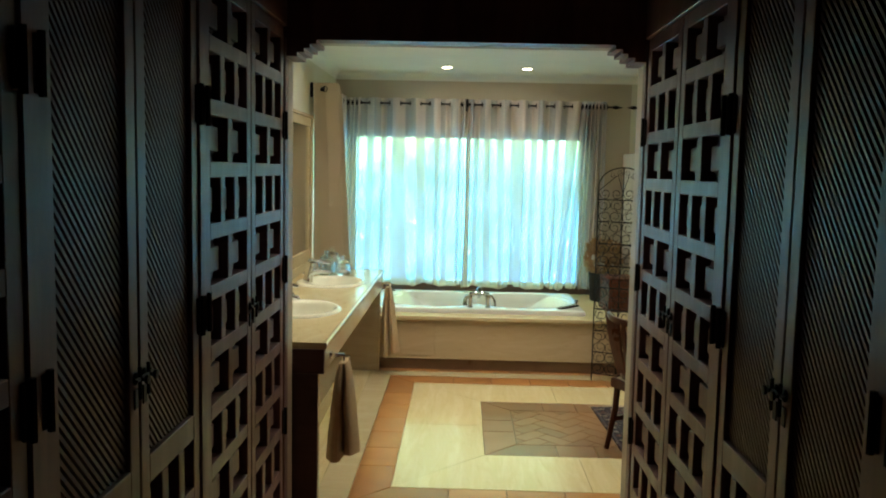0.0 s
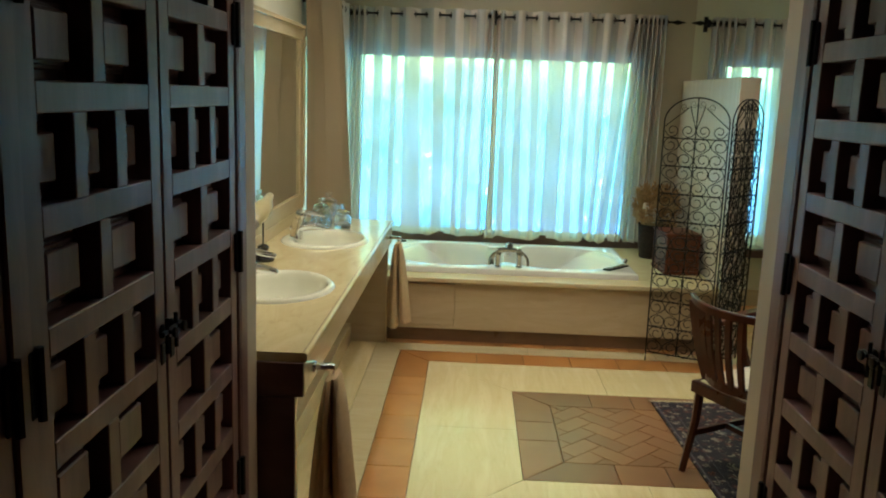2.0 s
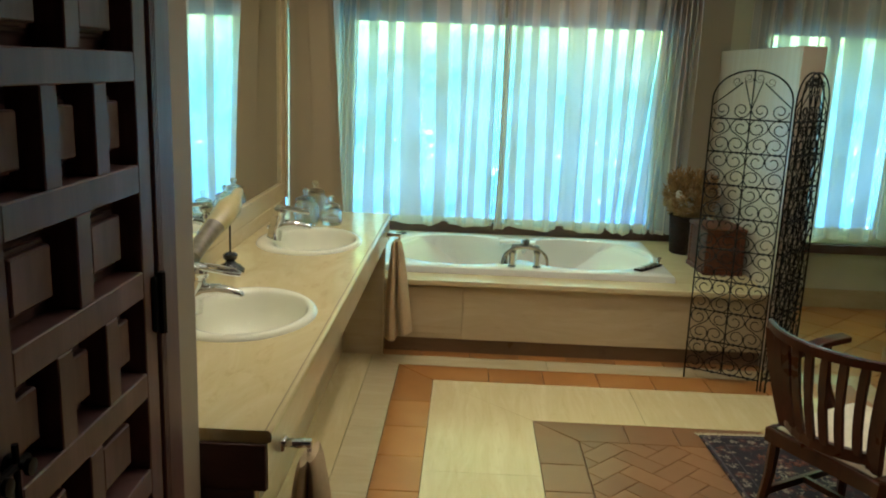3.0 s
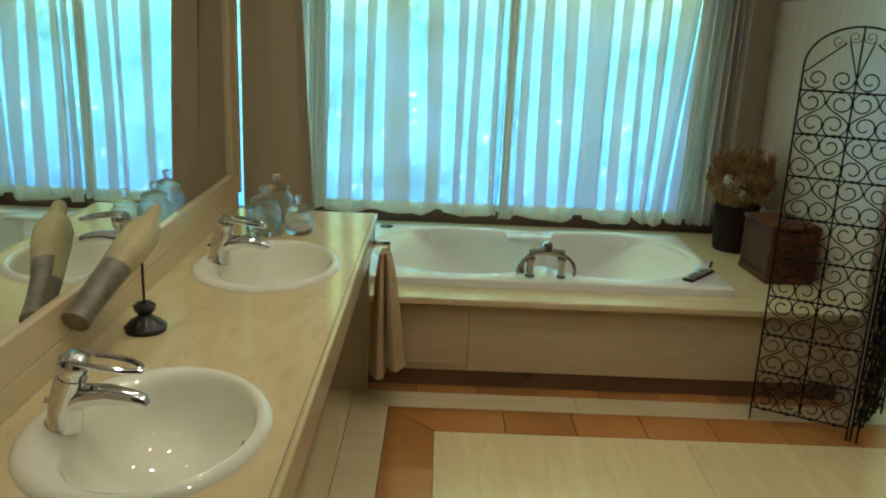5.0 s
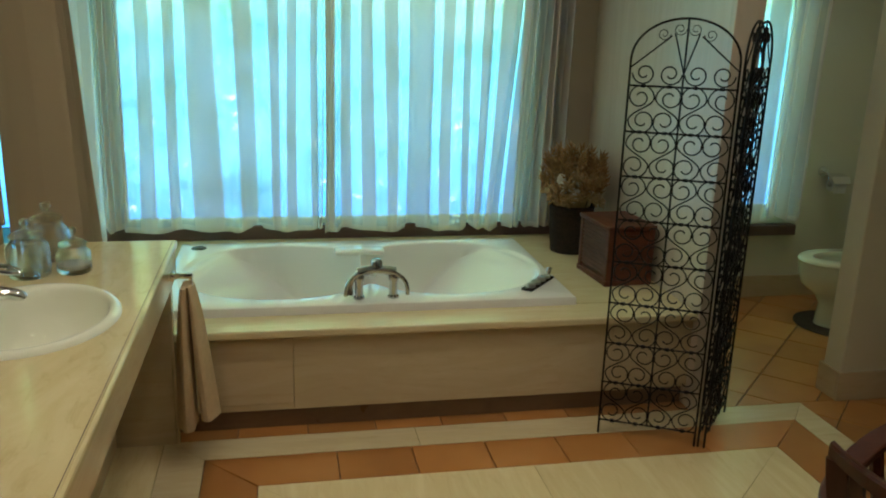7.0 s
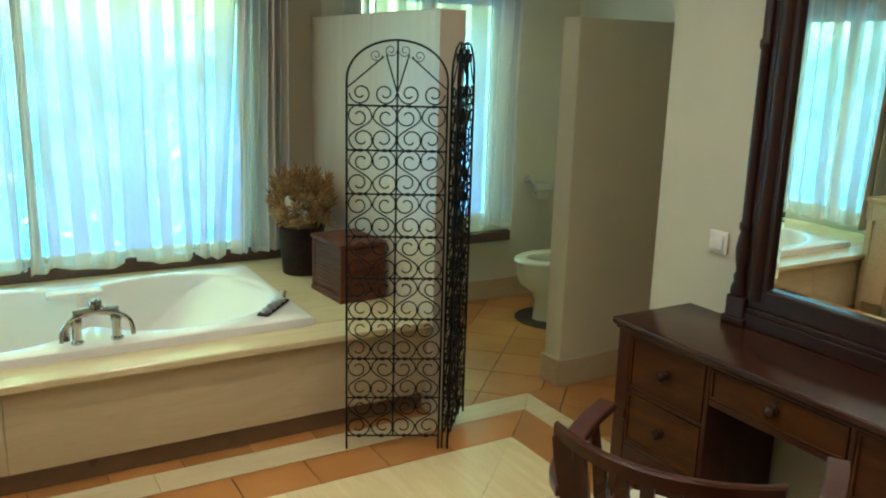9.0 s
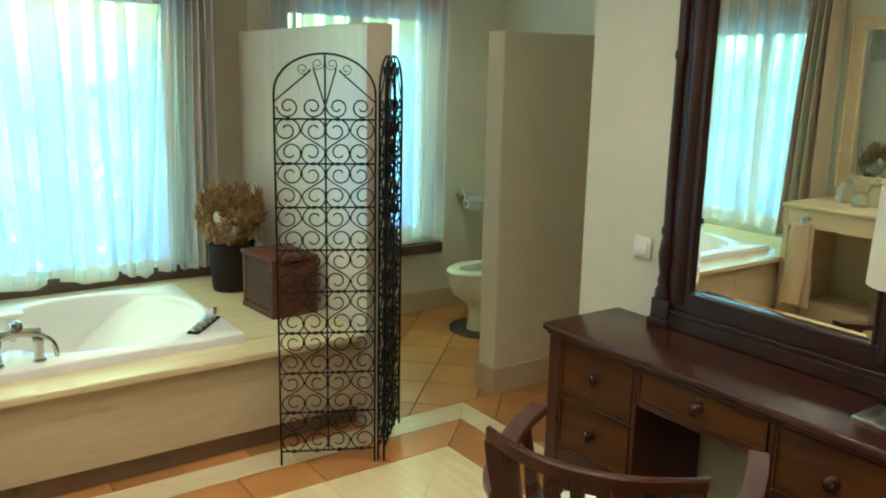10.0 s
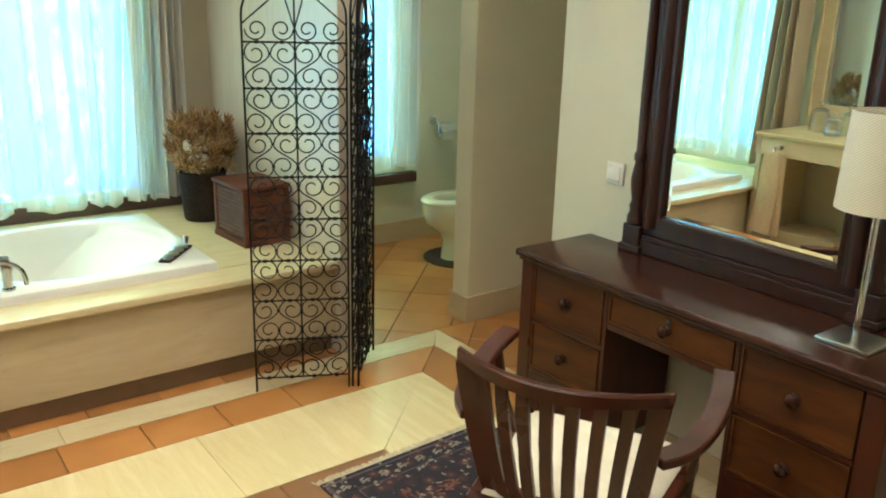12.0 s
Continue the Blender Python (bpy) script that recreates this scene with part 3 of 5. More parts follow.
def panel_door(root, u0, width, handle_side, hinge_side, lattice, z0):
    z_hi = z0 + ROWS_N * CELL + 0.03
    rows = 4 if lattice else ROWS_N
    cells = cells_for(width, rows, z0)
    top_panels = z0 + rows * CELL
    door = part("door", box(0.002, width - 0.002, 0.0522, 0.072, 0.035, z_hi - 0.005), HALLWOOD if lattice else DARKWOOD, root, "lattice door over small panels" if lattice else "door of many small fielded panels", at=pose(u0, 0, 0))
    door_frame(door, width, cells, 0.03, top_panels + 0.05 if lattice else z_hi, z_hi)
    if lattice:
        strip("rail", door, 0.055, width - 0.055, z_hi - 0.06, z_hi)
    for a, b, c, d, r in cells:
        key = (round(b - a, 3), round(d - c, 3))
        if key not in PANEL_CACHE:
            bm = raised_panel(key[0] - 0.01, key[1] - 0.01)
            bmesh.ops.recalc_face_normals(bm, faces=bm.faces)
            me = bpy.data.meshes.new("panel")
            bm.to_mesh(me)
            bm.free()
            me.materials.append(DARKWOOD)
            PANEL_CACHE[key] = me
        part("panel", PANEL_CACHE[key], None, door, at=pose((a + b) / 2, 0, (c + d) / 2))
    if lattice:
        zl, z1, x0, x1 = top_panels + 0.05, z_hi - 0.06, 0.055, width - 0.055
        pitch, rise = 0.027, (x1 - x0) * 1.05
        z = zl - rise
        while z < z1:
            poly = clip([(x0, z + rise), (x0, z + rise + 0.014), (x1, z + 0.014), (x1, z)], x0, x1, zl, z1)
            if len(poly) >= 3:
                bm = extrude_profile(poly, "y", 0.014, 0.030)
                part("slat", bm, HALLWOOD, door)
            z += pitch
    if handle_side:
        handle_on(door, 0.022 if handle_side < 0 else width - 0.022, 1.17)
    if hinge_side:
        u = 0.0 if hinge_side < 0 else width
        for z in (0.55, 1.24, 1.87):
            part("hinge", join(box(u - 0.022, u + 0.022, -0.008, 0.0, z - 0.055, z + 0.055, 0.003, 1), tube([(u, -0.012, z - 0.06), (u, -0.012, z + 0.06)], 0.008)), IRON, door, "black iron hinge")
    return door


# leaves by distance along the passage, from its end back: (near, far, lattice, handle at far side)
LEAVES = [(3.255, 3.80, False), (2.695, 3.245, False), (2.175, 2.63, True), (1.71, 2.165, True), (1.09, 1.645, False), (0.53, 1.08, False), (0.0, 0.46, True), (-0.48, -0.01, True)]


def wardrobe(name, m, flip, z0):
    """A fitted wardrobe: local x along the passage, local y into the wall."""
    root = thing(name, m, "dark carved wooden fitted wardrobe with panelled and latticed doors", "wardrobe", "wardrobes along the passage")
    spans = []
    for i, (a, b, lat) in enumerate(LEAVES):
        if flip:
            u0, u1 = -b, -a
        else:
            u0, u1 = a, b
        pair_far = i % 2 == 0
        h = (-1 if pair_far else 1) * (1 if not flip else -1)
        panel_door(root, u0, u1 - u0, h, -h, lat, z0)
        spans.append((u0, u1))
    lo, hi = min(s[0] for s in spans), max(s[1] for s in spans)
    top = z0 + ROWS_N * CELL + 0.03
    lo, hi = (lo - 0.03, hi + 0.9) if flip else (lo - 0.9, hi + 0.03)
    # The dark of the gaps between doors is in the carcass colour.
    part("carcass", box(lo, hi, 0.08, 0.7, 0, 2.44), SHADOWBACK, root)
    part("cornice_board", box(lo, hi, -0.01, 0.078, top + 0.004, 2.449, 0.004, 1), DARKWOOD, root)
    part("plinth", box(lo, hi, 0.004, 0.078, 0, 0.027), DARKWOOD, root)
    edges = sorted(spans)
    for (a0, a1), (b0, b1) in zip(edges, edges[1:]):
        if b0 - a1 > 0.03:
            part("post", box(a1 + 0.003, b0 - 0.003, -0.006, 0.078, 0.027, top, 0.004, 1), DARKWOOD, root)
    return root


wardrobe("wardrobe", Matrix.Translation((HALL_L, 0, 0)) @ pose(0, 0, 0, 0, 0, 90), False, DOOR_Z0 + 0.058)
wardrobe("wardrobe", Matrix.Translation((HALL_R, 0, 0)) @ pose(0, 0, 0, 0, 0, -90), True, DOOR_Z0 + 0.028)
# reeded uprights beside the opening
for x0, x1 in ((HALL_L - 0.05, HALL_L + 0.0), (HALL_R - 0.0, HALL_R + 0.05)):
    bm = box(x0, x1, 3.81, 3.84, 0, 2.25)
    s = 1 if x0 < 0 else -1
    xf = x1 if x0 < 0 else x0
    for k in range(4):
        y = 3.814 + 0.0075 * k
        bm = join(bm, tube([(xf, y, 0), (xf, y, 2.25)], 0.0045, 6))
    setting("trim", bm, DARKWOOD, "reeded dark wooden upright", True)


# ---- floor ----
floor = setting("floor", box(-1.5, NOOK_EAST + 0.2, HALL_BACK, NORTH + 0.2, -0.3, -0.012), GROUT, "tiled floor of terracotta and travertine bands")
TOP = 0.0
JOINT = 0.004


def piece(name, poly, mat, z=TOP, inset=0.002):
    if len(poly) >= 3:
        part(name, prism(poly, -0.0115, z, inset), mat, floor)


def shrink(poly, d=JOINT / 2):
    c = Vector((sum(p[0] for p in poly) / len(poly), sum(p[1] for p in poly) / len(poly)))
    out = []
    for p in poly:
        v = Vector(p) - c
        out.append((p[0] - math.copysign(min(d, abs(v.x)), v.x), p[1] - math.copysign(min(d, abs(v.y)), v.y)))
    return out


def ring_strip(name, outer, inner, mat, length, mitre=True):
    """A mitred band of pieces between two rectangles (x0, x1, y0, y1)."""
    ox0, ox1, oy0, oy1 = outer
    ix0, ix1, iy0, iy1 = inner
    sides = [((ox0, oy1), (ox1, oy1), (ix0, iy1), (ix1, iy1)), ((ox0, oy0), (ox1, oy0), (ix0, iy0), (ix1, iy0)),
             ((ox0, oy0), (ox0, oy1), (ix0, iy0), (ix0, iy1)), ((ox1, oy0), (ox1, oy1), (ix1, iy0), (ix1, iy1))]
    for a, b, c, d in sides:
        a, b, c, d = Vector(a), Vector(b), Vector(c), Vector(d)
        run = (d - c).length
        n = max(1, round(run / length))
        along = (b - a).normalized()
        cuts = [(a, c)]
        for k in range(1, n):
            q = c + (d - c) * k / n
            off = q - c
            cuts.append((a + along * (off.dot(along) + (c - a).dot(along)), q))
        cuts.append((b, d))
        for (p0, q0), (p1, q1) in zip(cuts, cuts[1:]):
            tight = "slab" in name
            piece(name, shrink([tuple(p0), tuple(p1), tuple(q1), tuple(q0)], 0.0007 if tight else JOINT / 2), mat, TOP, 0.0006 if tight else 0.002)


FIELD = (-0.18, 1.975, 4.445, 6.61)
BORDER = (-0.39, 2.203, 4.235, 6.83)
BAND = (-0.56, 2.336, 4.06, 6.99)
PANEL = (0.335, 1.46, 4.985, 6.128)
INNER = (0.54, 1.255, 5.19, 5.92)
ring_strip("slab", FIELD, PANEL, MARBLE_FLOOR, 0.62)
ring_strip("border_tile", BORDER, FIELD, TERRA, 0.295)
ring_strip("band_slab", BAND, BORDER, MARBLE_BAND, 0.9)
ring_strip("panel_tile", PANEL, INNER, TERRA_DARK, 0.23)
# herringbone in the middle
L, W = 0.21, 0.105
cx, cy = (INNER[0] + INNER[1]) / 2, (INNER[2] + INNER[3]) / 2
cos45 = math.cos(math.pi / 4)
for i in range(-9, 10):
    for j in range(-5, 6):
        for k in range(2):
            bx, by = (i * W + j * L * 2, i * W) if k == 0 else (i * W + j * L * 2 + L, i * W)
            r = [(bx, by), (bx + L, by), (bx + L, by + W), (bx, by + W)] if k == 0 else [(bx, by), (bx + W, by), (bx + W, by + L), (bx, by + L)]
            if k == 1:
                r = [(x, y - L + W) for x, y in r]
            r = shrink(r, 0.0012)
            q = [(cx + (x - y) * cos45, cy + (x + y) * cos45) for x, y in r]
            piece("herringbone_tile", clip(q, INNER[0] + 0.002, INNER[1] - 0.002, INNER[2] + 0.002, INNER[3] - 0.002), TERRA_DARK)
# strip before the bath
for k in range(8):
    x0 = -0.56 + k * 0.29
    piece("strip_tile", shrink([(x0, 6.99), (x0 + 0.29, 6.99), (x0 + 0.29, 7.1), (x0, 7.1)]), TERRA)
# diagonal tiles of the toilet corner and the passage
T = 0.30


def diagonal(x0, x1, y0, y1, name, mat):
    n = int(max(x1 - x0, y1 - y0) / T) + 3
    for i in range(-n, n):
        for j in range(-n, n):
            r = shrink([(i * T, j * T), ((i + 1) * T, j * T), ((i + 1) * T, (j + 1) * T), (i * T, (j + 1) * T)], 0.003)
            q = [((x0 + x1) / 2 + (x - y) * cos45, (y0 + y1) / 2 + (x + y) * cos45) for x, y in r]
            piece(name, clip(q, x0, x1, y0, y1), mat)


diagonal(2.338, NOOK_EAST, NOOK_SOUTH, 6.99, "tile", TERRA)
diagonal(1.76, NOOK_EAST, 6.992, NORTH, "tile", TERRA)
for i in range(5):
    for j in range(18):
        x0, y0 = -0.62 + 0.314 * i, HALL_BACK + 0.314 * j
        piece("hall_tile", shrink([(x0, y0), (x0 + 0.314, y0), (x0 + 0.314, min(y0 + 0.314, 4.058)), (x0, min(y0 + 0.314, 4.058))]), TERRA_DARK)
part("slab", prism([(WEST, SOUTH), (-0.562, SOUTH), (-0.562, 7.08), (WEST, 7.08)], -0.0115, 0.0, 0.003), MARBLE_FLOOR, floor)

# ---- bath ----
DECK = 0.47
surround = thing("bath_surround", pose(0, 0, 0), "travertine clad bath platform with a brown plinth", "bath surround")
part("deck", join(box(WEST + 0.002, 1.755, 6.99, 7.19, DECK - 0.035, DECK, 0.008), box(WEST + 0.002, 1.755, 8.22, NORTH - 0.002, DECK - 0.035, DECK), box(1.22, 1.755, 7.19, 8.22, DECK - 0.035, DECK), box(WEST + 0.002, -0.58, 7.19, 8.22, DECK - 0.035, DECK)), MARBLE_BAND, surround, "travertine deck slab")
# The panels carry the overhang's shade in their stone colour.
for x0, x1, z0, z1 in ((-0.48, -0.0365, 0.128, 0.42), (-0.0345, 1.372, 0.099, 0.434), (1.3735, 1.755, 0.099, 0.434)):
    part("front_panel", box(x0, x1, 7.03, 7.06, z0, z1, 0.002, 1), MARBLE_DIM, surround)
part("panel_surround", join(box(WEST + 0.002, 1.755, 7.061, 7.072, 0.1, 0.434), box(WEST + 0.002, -0.035, 7.036, 7.06, 0.099, 0.126), box(WEST + 0.002, -0.035, 7.036, 7.06, 0.422, 0.434), box(WEST + 0.002, -0.483, 7.036, 7.06, 0.126, 0.422)), MARBLE_DIM, surround)
part("plinth", box(WEST + 0.002, 1.755, 7.075, 7.12, 0, 0.098), PLINTH, surround, "brown stone plinth")

TUB = (-0.60, 1.24, 7.17, 8.24)


def tub_mesh():
    """A rectangular rim round a two-lobed basin, ring by ring."""
    bm = bmesh.new()
    x0, x1, y0, y1 = TUB
    cx0, cy0, n = 0.33, 7.66, 144

    def inside(x, y):
        a = 1 - (abs((x + 0.075) / 0.455) ** 2.2 + abs((y - 7.71) / 0.44) ** 2.2)
        b = 1 - (abs((x - 0.735) / 0.455) ** 2.2 + abs((y - 7.71) / 0.44) ** 2.2)
        c = 1 - (abs((x - 0.33) / 0.40) ** 4 + abs((y - 7.65) / 0.19) ** 3)
        k = 0.05
        return math.log(math.exp(a / k) + math.exp(b / k) + math.exp(c / k)) * k
    contour, border = [], []
    for q in range(n):
        t = 2 * math.pi * q / n
        dx, dy = math.cos(t) * 1.6, math.sin(t)
        lo, hi = 0.0, 0.9
        for _ in range(40):
            mid = (lo + hi) / 2
            if inside(cx0 + dx * mid, cy0 + dy * mid) > 0:
                lo = mid
            else:
                hi = mid
        contour.append(Vector((cx0 + dx * lo, cy0 + dy * lo)))
        r = min(((x1 if dx > 0 else x0) - cx0) / dx if abs(dx) > 1e-6 else 9, ((y1 if dy > 0 else y0) - cy0) / dy if abs(dy) > 1e-6 else 9)
        border.append(Vector((cx0 + dx * r, cy0 + dy * r)))
    for q in ((x0, y0), (x1, y0), (x1, y1), (x0, y1)):
        k = min(range(n), key=lambda i: (border[i] - Vector(q)).length)
        border[k] = Vector(q)
    c = Vector((cx0, cy0))

    def well(p, d):
        """Height inside the tub: steep sides, two sloping backrests and a flat well between, wider to the front."""
        t = min(1, d / 0.17)
        side = 0.50 - 0.385 * (1 - (1 - t) ** 2.2)
        half = 0.17 + 0.36 * min(1, max(0, (8.12 - p.y) / 0.9))
        rest = 0.115 + 0.78 * max(0, abs(p.x - 0.33) - half)
        return math.log(math.exp(side / 0.008) + math.exp(rest / 0.008)) * 0.008

    def edge_in(v, d):
        return Vector((min(max(v.x, x0 + d), x1 - d), min(max(v.y, y0 + d), y1 - d)))
    rings = [[(*v, 0.468) for v in border], [(*v, 0.498) for v in border], [(*edge_in(v, 0.004), 0.506) for v in border], [(*edge_in(v, 0.014), 0.510) for v in border]]
    rings.append([(*(v + (v - c).normalized() * 0.022), 0.511) for v in contour])
    rings.append([(*(v + (v - c).normalized() * 0.010), 0.509) for v in contour])
    for k in range(27):
        f = 0.98 * (k / 26) ** 1.15
        rings.append([(*v.lerp(c, f), min(0.501, well(v.lerp(c, f), f * (v - c).length))) for v in contour])
    vr = [[bm.verts.new(p) for p in r] for r in rings]
    for p, q in zip(vr, vr[1:]):
        for k in range(n):
            bm.faces.new((p[k], p[(k + 1) % n], q[(k + 1) % n], q[k]))
    bm.faces.new(vr[-1])
    return bm


tub = thing("bathtub", pose(0, 0, 0), "white double-ended built-in bathtub, empty", "bathtub")
part("tub_shell", tub_mesh(), ACRYLIC, tub, "", True)
part("soap_ledge", box(0.2, 0.46, 7.96, 8.07, 0.500, 0.522, 0.009, 3), ACRYLIC, tub, "", True)
part("drain_mark", lathe([(0, 0.004), (0.035, 0.004), (0.04, 0)], 16), BLACK, tub, "dark overflow cap", True, at=pose(-0.50, 8.13, 0.511))
part("waste", lathe([(0, 0.006), (0.03, 0.004), (0.035, 0)], 16), CHROME, tub, "chrome waste", True, at=pose(0.33, 7.66, 0.1165))


def bath_mixer():
    root = thing("bath_mixer_tap", pose(0.332, 7.245, 0.511), "chrome bath mixer tap with two upright legs", "tap")
    for s in (-0.076, 0.076):
        part("leg", moved(lathe([(0, 0), (0.026, 0), (0.026, 0.008), (0.019, 0.014), (0.019, 0.075), (0.024, 0.085), (0.024, 0.105), (0.016, 0.118), (0, 0.12)], 16), pose(s, 0, 0)), CHROME_DARK, root, "", True)
    arch = [(-0.137 * math.cos(math.pi * i / 20), -0.03, 0.02 + 0.115 * math.sin(math.pi * i / 20) ** 0.75) for i in range(21)]
    part("hose", tube(arch, 0.009, 8), CHROME_DARK, root, "curved metal shower hose", True)
    part("body", tube([(-0.085, 0, 0.118), (0, 0, 0.13), (0.085, 0, 0.118)], 0.021, 12), CHROME_DARK, root, "", True)
    part("spout", tube([(0, 0, 0.125), (0, 0.04, 0.12), (0, 0.10, 0.095), (0, 0.12, 0.07)], [0.018, 0.017, 0.015, 0.014], 10), CHROME_DARK, root, "", True)
    part("lever", join(moved(lathe([(0, 0.13), (0.026, 0.13), (0.026, 0.165), (0.02, 0.175), (0, 0.176)], 14), pose(0, 0, 0)), tube([(0, 0, 0.165), (0, -0.05, 0.185)], 0.008, 8)), CHROME_DARK, root, "", True)
    part("handshower", tube([(-0.12, 0.0, 0.02), (-0.115, 0.0, 0.06), (-0.10, -0.01, 0.10)], [0.02, 0.012, 0.01], 10), CHROME_DARK, root, "", True)
    return root


bath_mixer()
grip = thing("soap_dish_rack", pose(1.115, 7.36, 0.511, 0, 0, 49), "small dark slotted soap rack with metal discs", "soap rack")
part("tray", box(-0.13, 0.13, -0.028, 0.028, 0, 0.012, 0.004), BLACK, grip)
for k in range(4):
    part("disc", moved(lathe([(0, 0.014), (0.022, 0.012), (0.025, 0)], 14), pose(-0.085 + 0.057 * k, 0, 0.012)), BRUSHED, grip, "", True)
part("knob", tube([(0.12, 0, 0.01), (0.135, 0, 0.05)], [0.012, 0.018], 10), CHROME, grip, "", True)

# ---- washstand ----
VX, VY0, VY1, VZ = -0.47, 4.085, 7.02, 0.85
stand = thing("washstand", pose(0, 0, 0), "long travertine washstand with two oval cut-outs", "washstand")


def counter_mesh():
    """A slab with two oval holes, its front edge rounded."""
    bm = bmesh.new()
    x0, x1 = WEST + 0.002, VX
    holes = [(-0.785, 4.98), (-0.785, 6.17)]
    cuts = [VY0, (4.98 + 6.17) / 2, VY1]
    for (cx0, cy0), ya, yb in zip(holes, cuts, cuts[1:]):
        n = 48
        inner, outer = [], []
        for k in range(n):
            a = 2 * math.pi * k / n
            c, s = math.cos(a), math.sin(a)
            inner.append((cx0 + 0.226 * c, cy0 + 0.278 * s))
            t = min(((x1 - 0.012 if c > 0 else x0) - cx0) / c if abs(c) > 1e-6 else 9, ((yb if s > 0 else ya) - cy0) / s if abs(s) > 1e-6 else 9)
            outer.append((cx0 + t * c, cy0 + t * s))
        corners = [(x1 - 0.012, ya), (x1 - 0.012, yb), (x0, yb), (x0, ya)]
        for q in corners:
            k = min(range(n), key=lambda i: (outer[i][0] - q[0]) ** 2 + (outer[i][1] - q[1]) ** 2)
            outer[k] = q
        for z, flip in ((VZ, False), (VZ - 0.03, True)):
            vi = [bm.verts.new((*p, z)) for p in inner]
            vo = [bm.verts.new((*p, z)) for p in outer]
            for k in range(n):
                bm.faces.new((vi[k], vo[k], vo[(k + 1) % n], vi[(k + 1) % n]))
    bm2 = extrude_profile([(VX - 0.013, VZ - 0.03), (VX - 0.013, VZ), (VX - 0.008, VZ), (VX - 0.002, VZ - 0.004), (VX, VZ - 0.01), (VX, VZ - 0.022), (VX - 0.004, VZ - 0.03)], "y", VY0, VY1)
    bm = join(bm, bm2, box(x0, x1 - 0.013, VY0 - 0.001, VY0, VZ - 0.03, VZ), box(x0, x1 - 0.013, VY1, VY1 + 0.001, VZ - 0.03, VZ))
    bmesh.ops.remove_doubles(bm, verts=bm.verts[:], dist=0.0012)
    return bm


part("countertop", counter_mesh(), MARBLE_TOP, stand, "polished cream travertine top")
part("apron", box(VX - 0.04, VX - 0.012, VY0 + 0.03, VY1 - 0.03, 0.70, VZ - 0.0305, 0.003), MARBLE_V, stand, "polished travertine apron")
part("end_panel", join(box(WEST + 0.004, VX - 0.01, VY0, VY0 + 0.035, 0.70, VZ - 0.0305), box(WEST + 0.004, VX - 0.04, VY0, VY0 + 0.035, 0.0, 0.70)), MARBLE_V, stand)
# Shade of the unlit side is in the stone colour; leg_facing stays paler.
part("end_panel", join(box(WEST + 0.004, VX - 0.01, VY1 - 0.045, VY1 - 0.005, 0.70, VZ - 0.0305), box(WEST + 0.004, VX - 0.04, VY1 - 0.045, VY1 - 0.005, 0.0, 0.70)), MARBLE_DIM, stand, "travertine end panel, coloured darker for its unlit side")
part("toe_step", join(box(WEST + 0.004, -0.74, VY0 + 0.04, VY1 - 0.05, 0, 0.13, 0.004)), MARBLE_V, stand)
part("edge_joint", box(VX - 0.0165, VX - 0.0145, VY0 + 0.002, VY1 - 0.002, VZ - 0.004, VZ + 0.0006), GROUT, stand, "fine dark joint behind the rounded edge")
# Added dark board: puts the end's shadow towards the passage into colour.
part("end_board", join(box(WEST + 0.004, VX - 0.012, VY0 - 0.012, VY0 - 0.0015, 0.70, VZ - 0.031, 0.002, 1), box(WEST + 0.004, VX - 0.042, VY0 - 0.012, VY0 - 0.0015, 0.0, 0.698, 0.002, 1)), HALLWOOD, stand, "dark board added for the shade on the end facing the passage")
part("leg_facing", box(VX - 0.0395, VX - 0.029, VY1 - 0.045, VY1 - 0.005, 0.0, 0.699, 0.002, 1), MARBLE_V, stand, "travertine facing of the leg")
part("splashback", box(WEST + 0.002, WEST + 0.03, VY0, VY1, VZ, 0.92, 0.003), MARBLE_V, stand)

wm = thing("wall_mirror", pose(0, 0, 0), "wide wall mirror in a cream travertine frame", "mirror")
M0, M1, MZ0, MZ1 = 4.16, 7.03, 0.921, 2.115
part("frame_bottom", box(WEST + 0.002, WEST + 0.03, M0, M1, MZ0, 1.015, 0.004), MARBLE_V, wm)
part("frame_top", box(WEST + 0.002, WEST + 0.03, M0, M1, 2.02, MZ1, 0.004), MARBLE_V, wm)
part("frame_side", box(WEST + 0.002, WEST + 0.03, M1 - 0.105, M1, 1.016, 2.019, 0.004), MARBLE_V, wm)
part("frame_side", box(WEST + 0.002, WEST + 0.03, M0, M0 + 0.105, 1.016, 2.019, 0.004), MARBLE_V, wm)
part("frame_lip", join(box(WEST + 0.03, WEST + 0.042, M0, M1, MZ1 - 0.025, MZ1, 0.003), box(WEST + 0.03, WEST + 0.042, M1 - 0.022, M1, MZ0, MZ1 - 0.026, 0.003)), MARBLE_V, wm)
part("mirror_glass", box(WEST + 0.004, WEST + 0.016, M0 + 0.1, M1 - 0.1, 1.01, 2.025), MIRROR, wm, "clear silvered mirror glass")


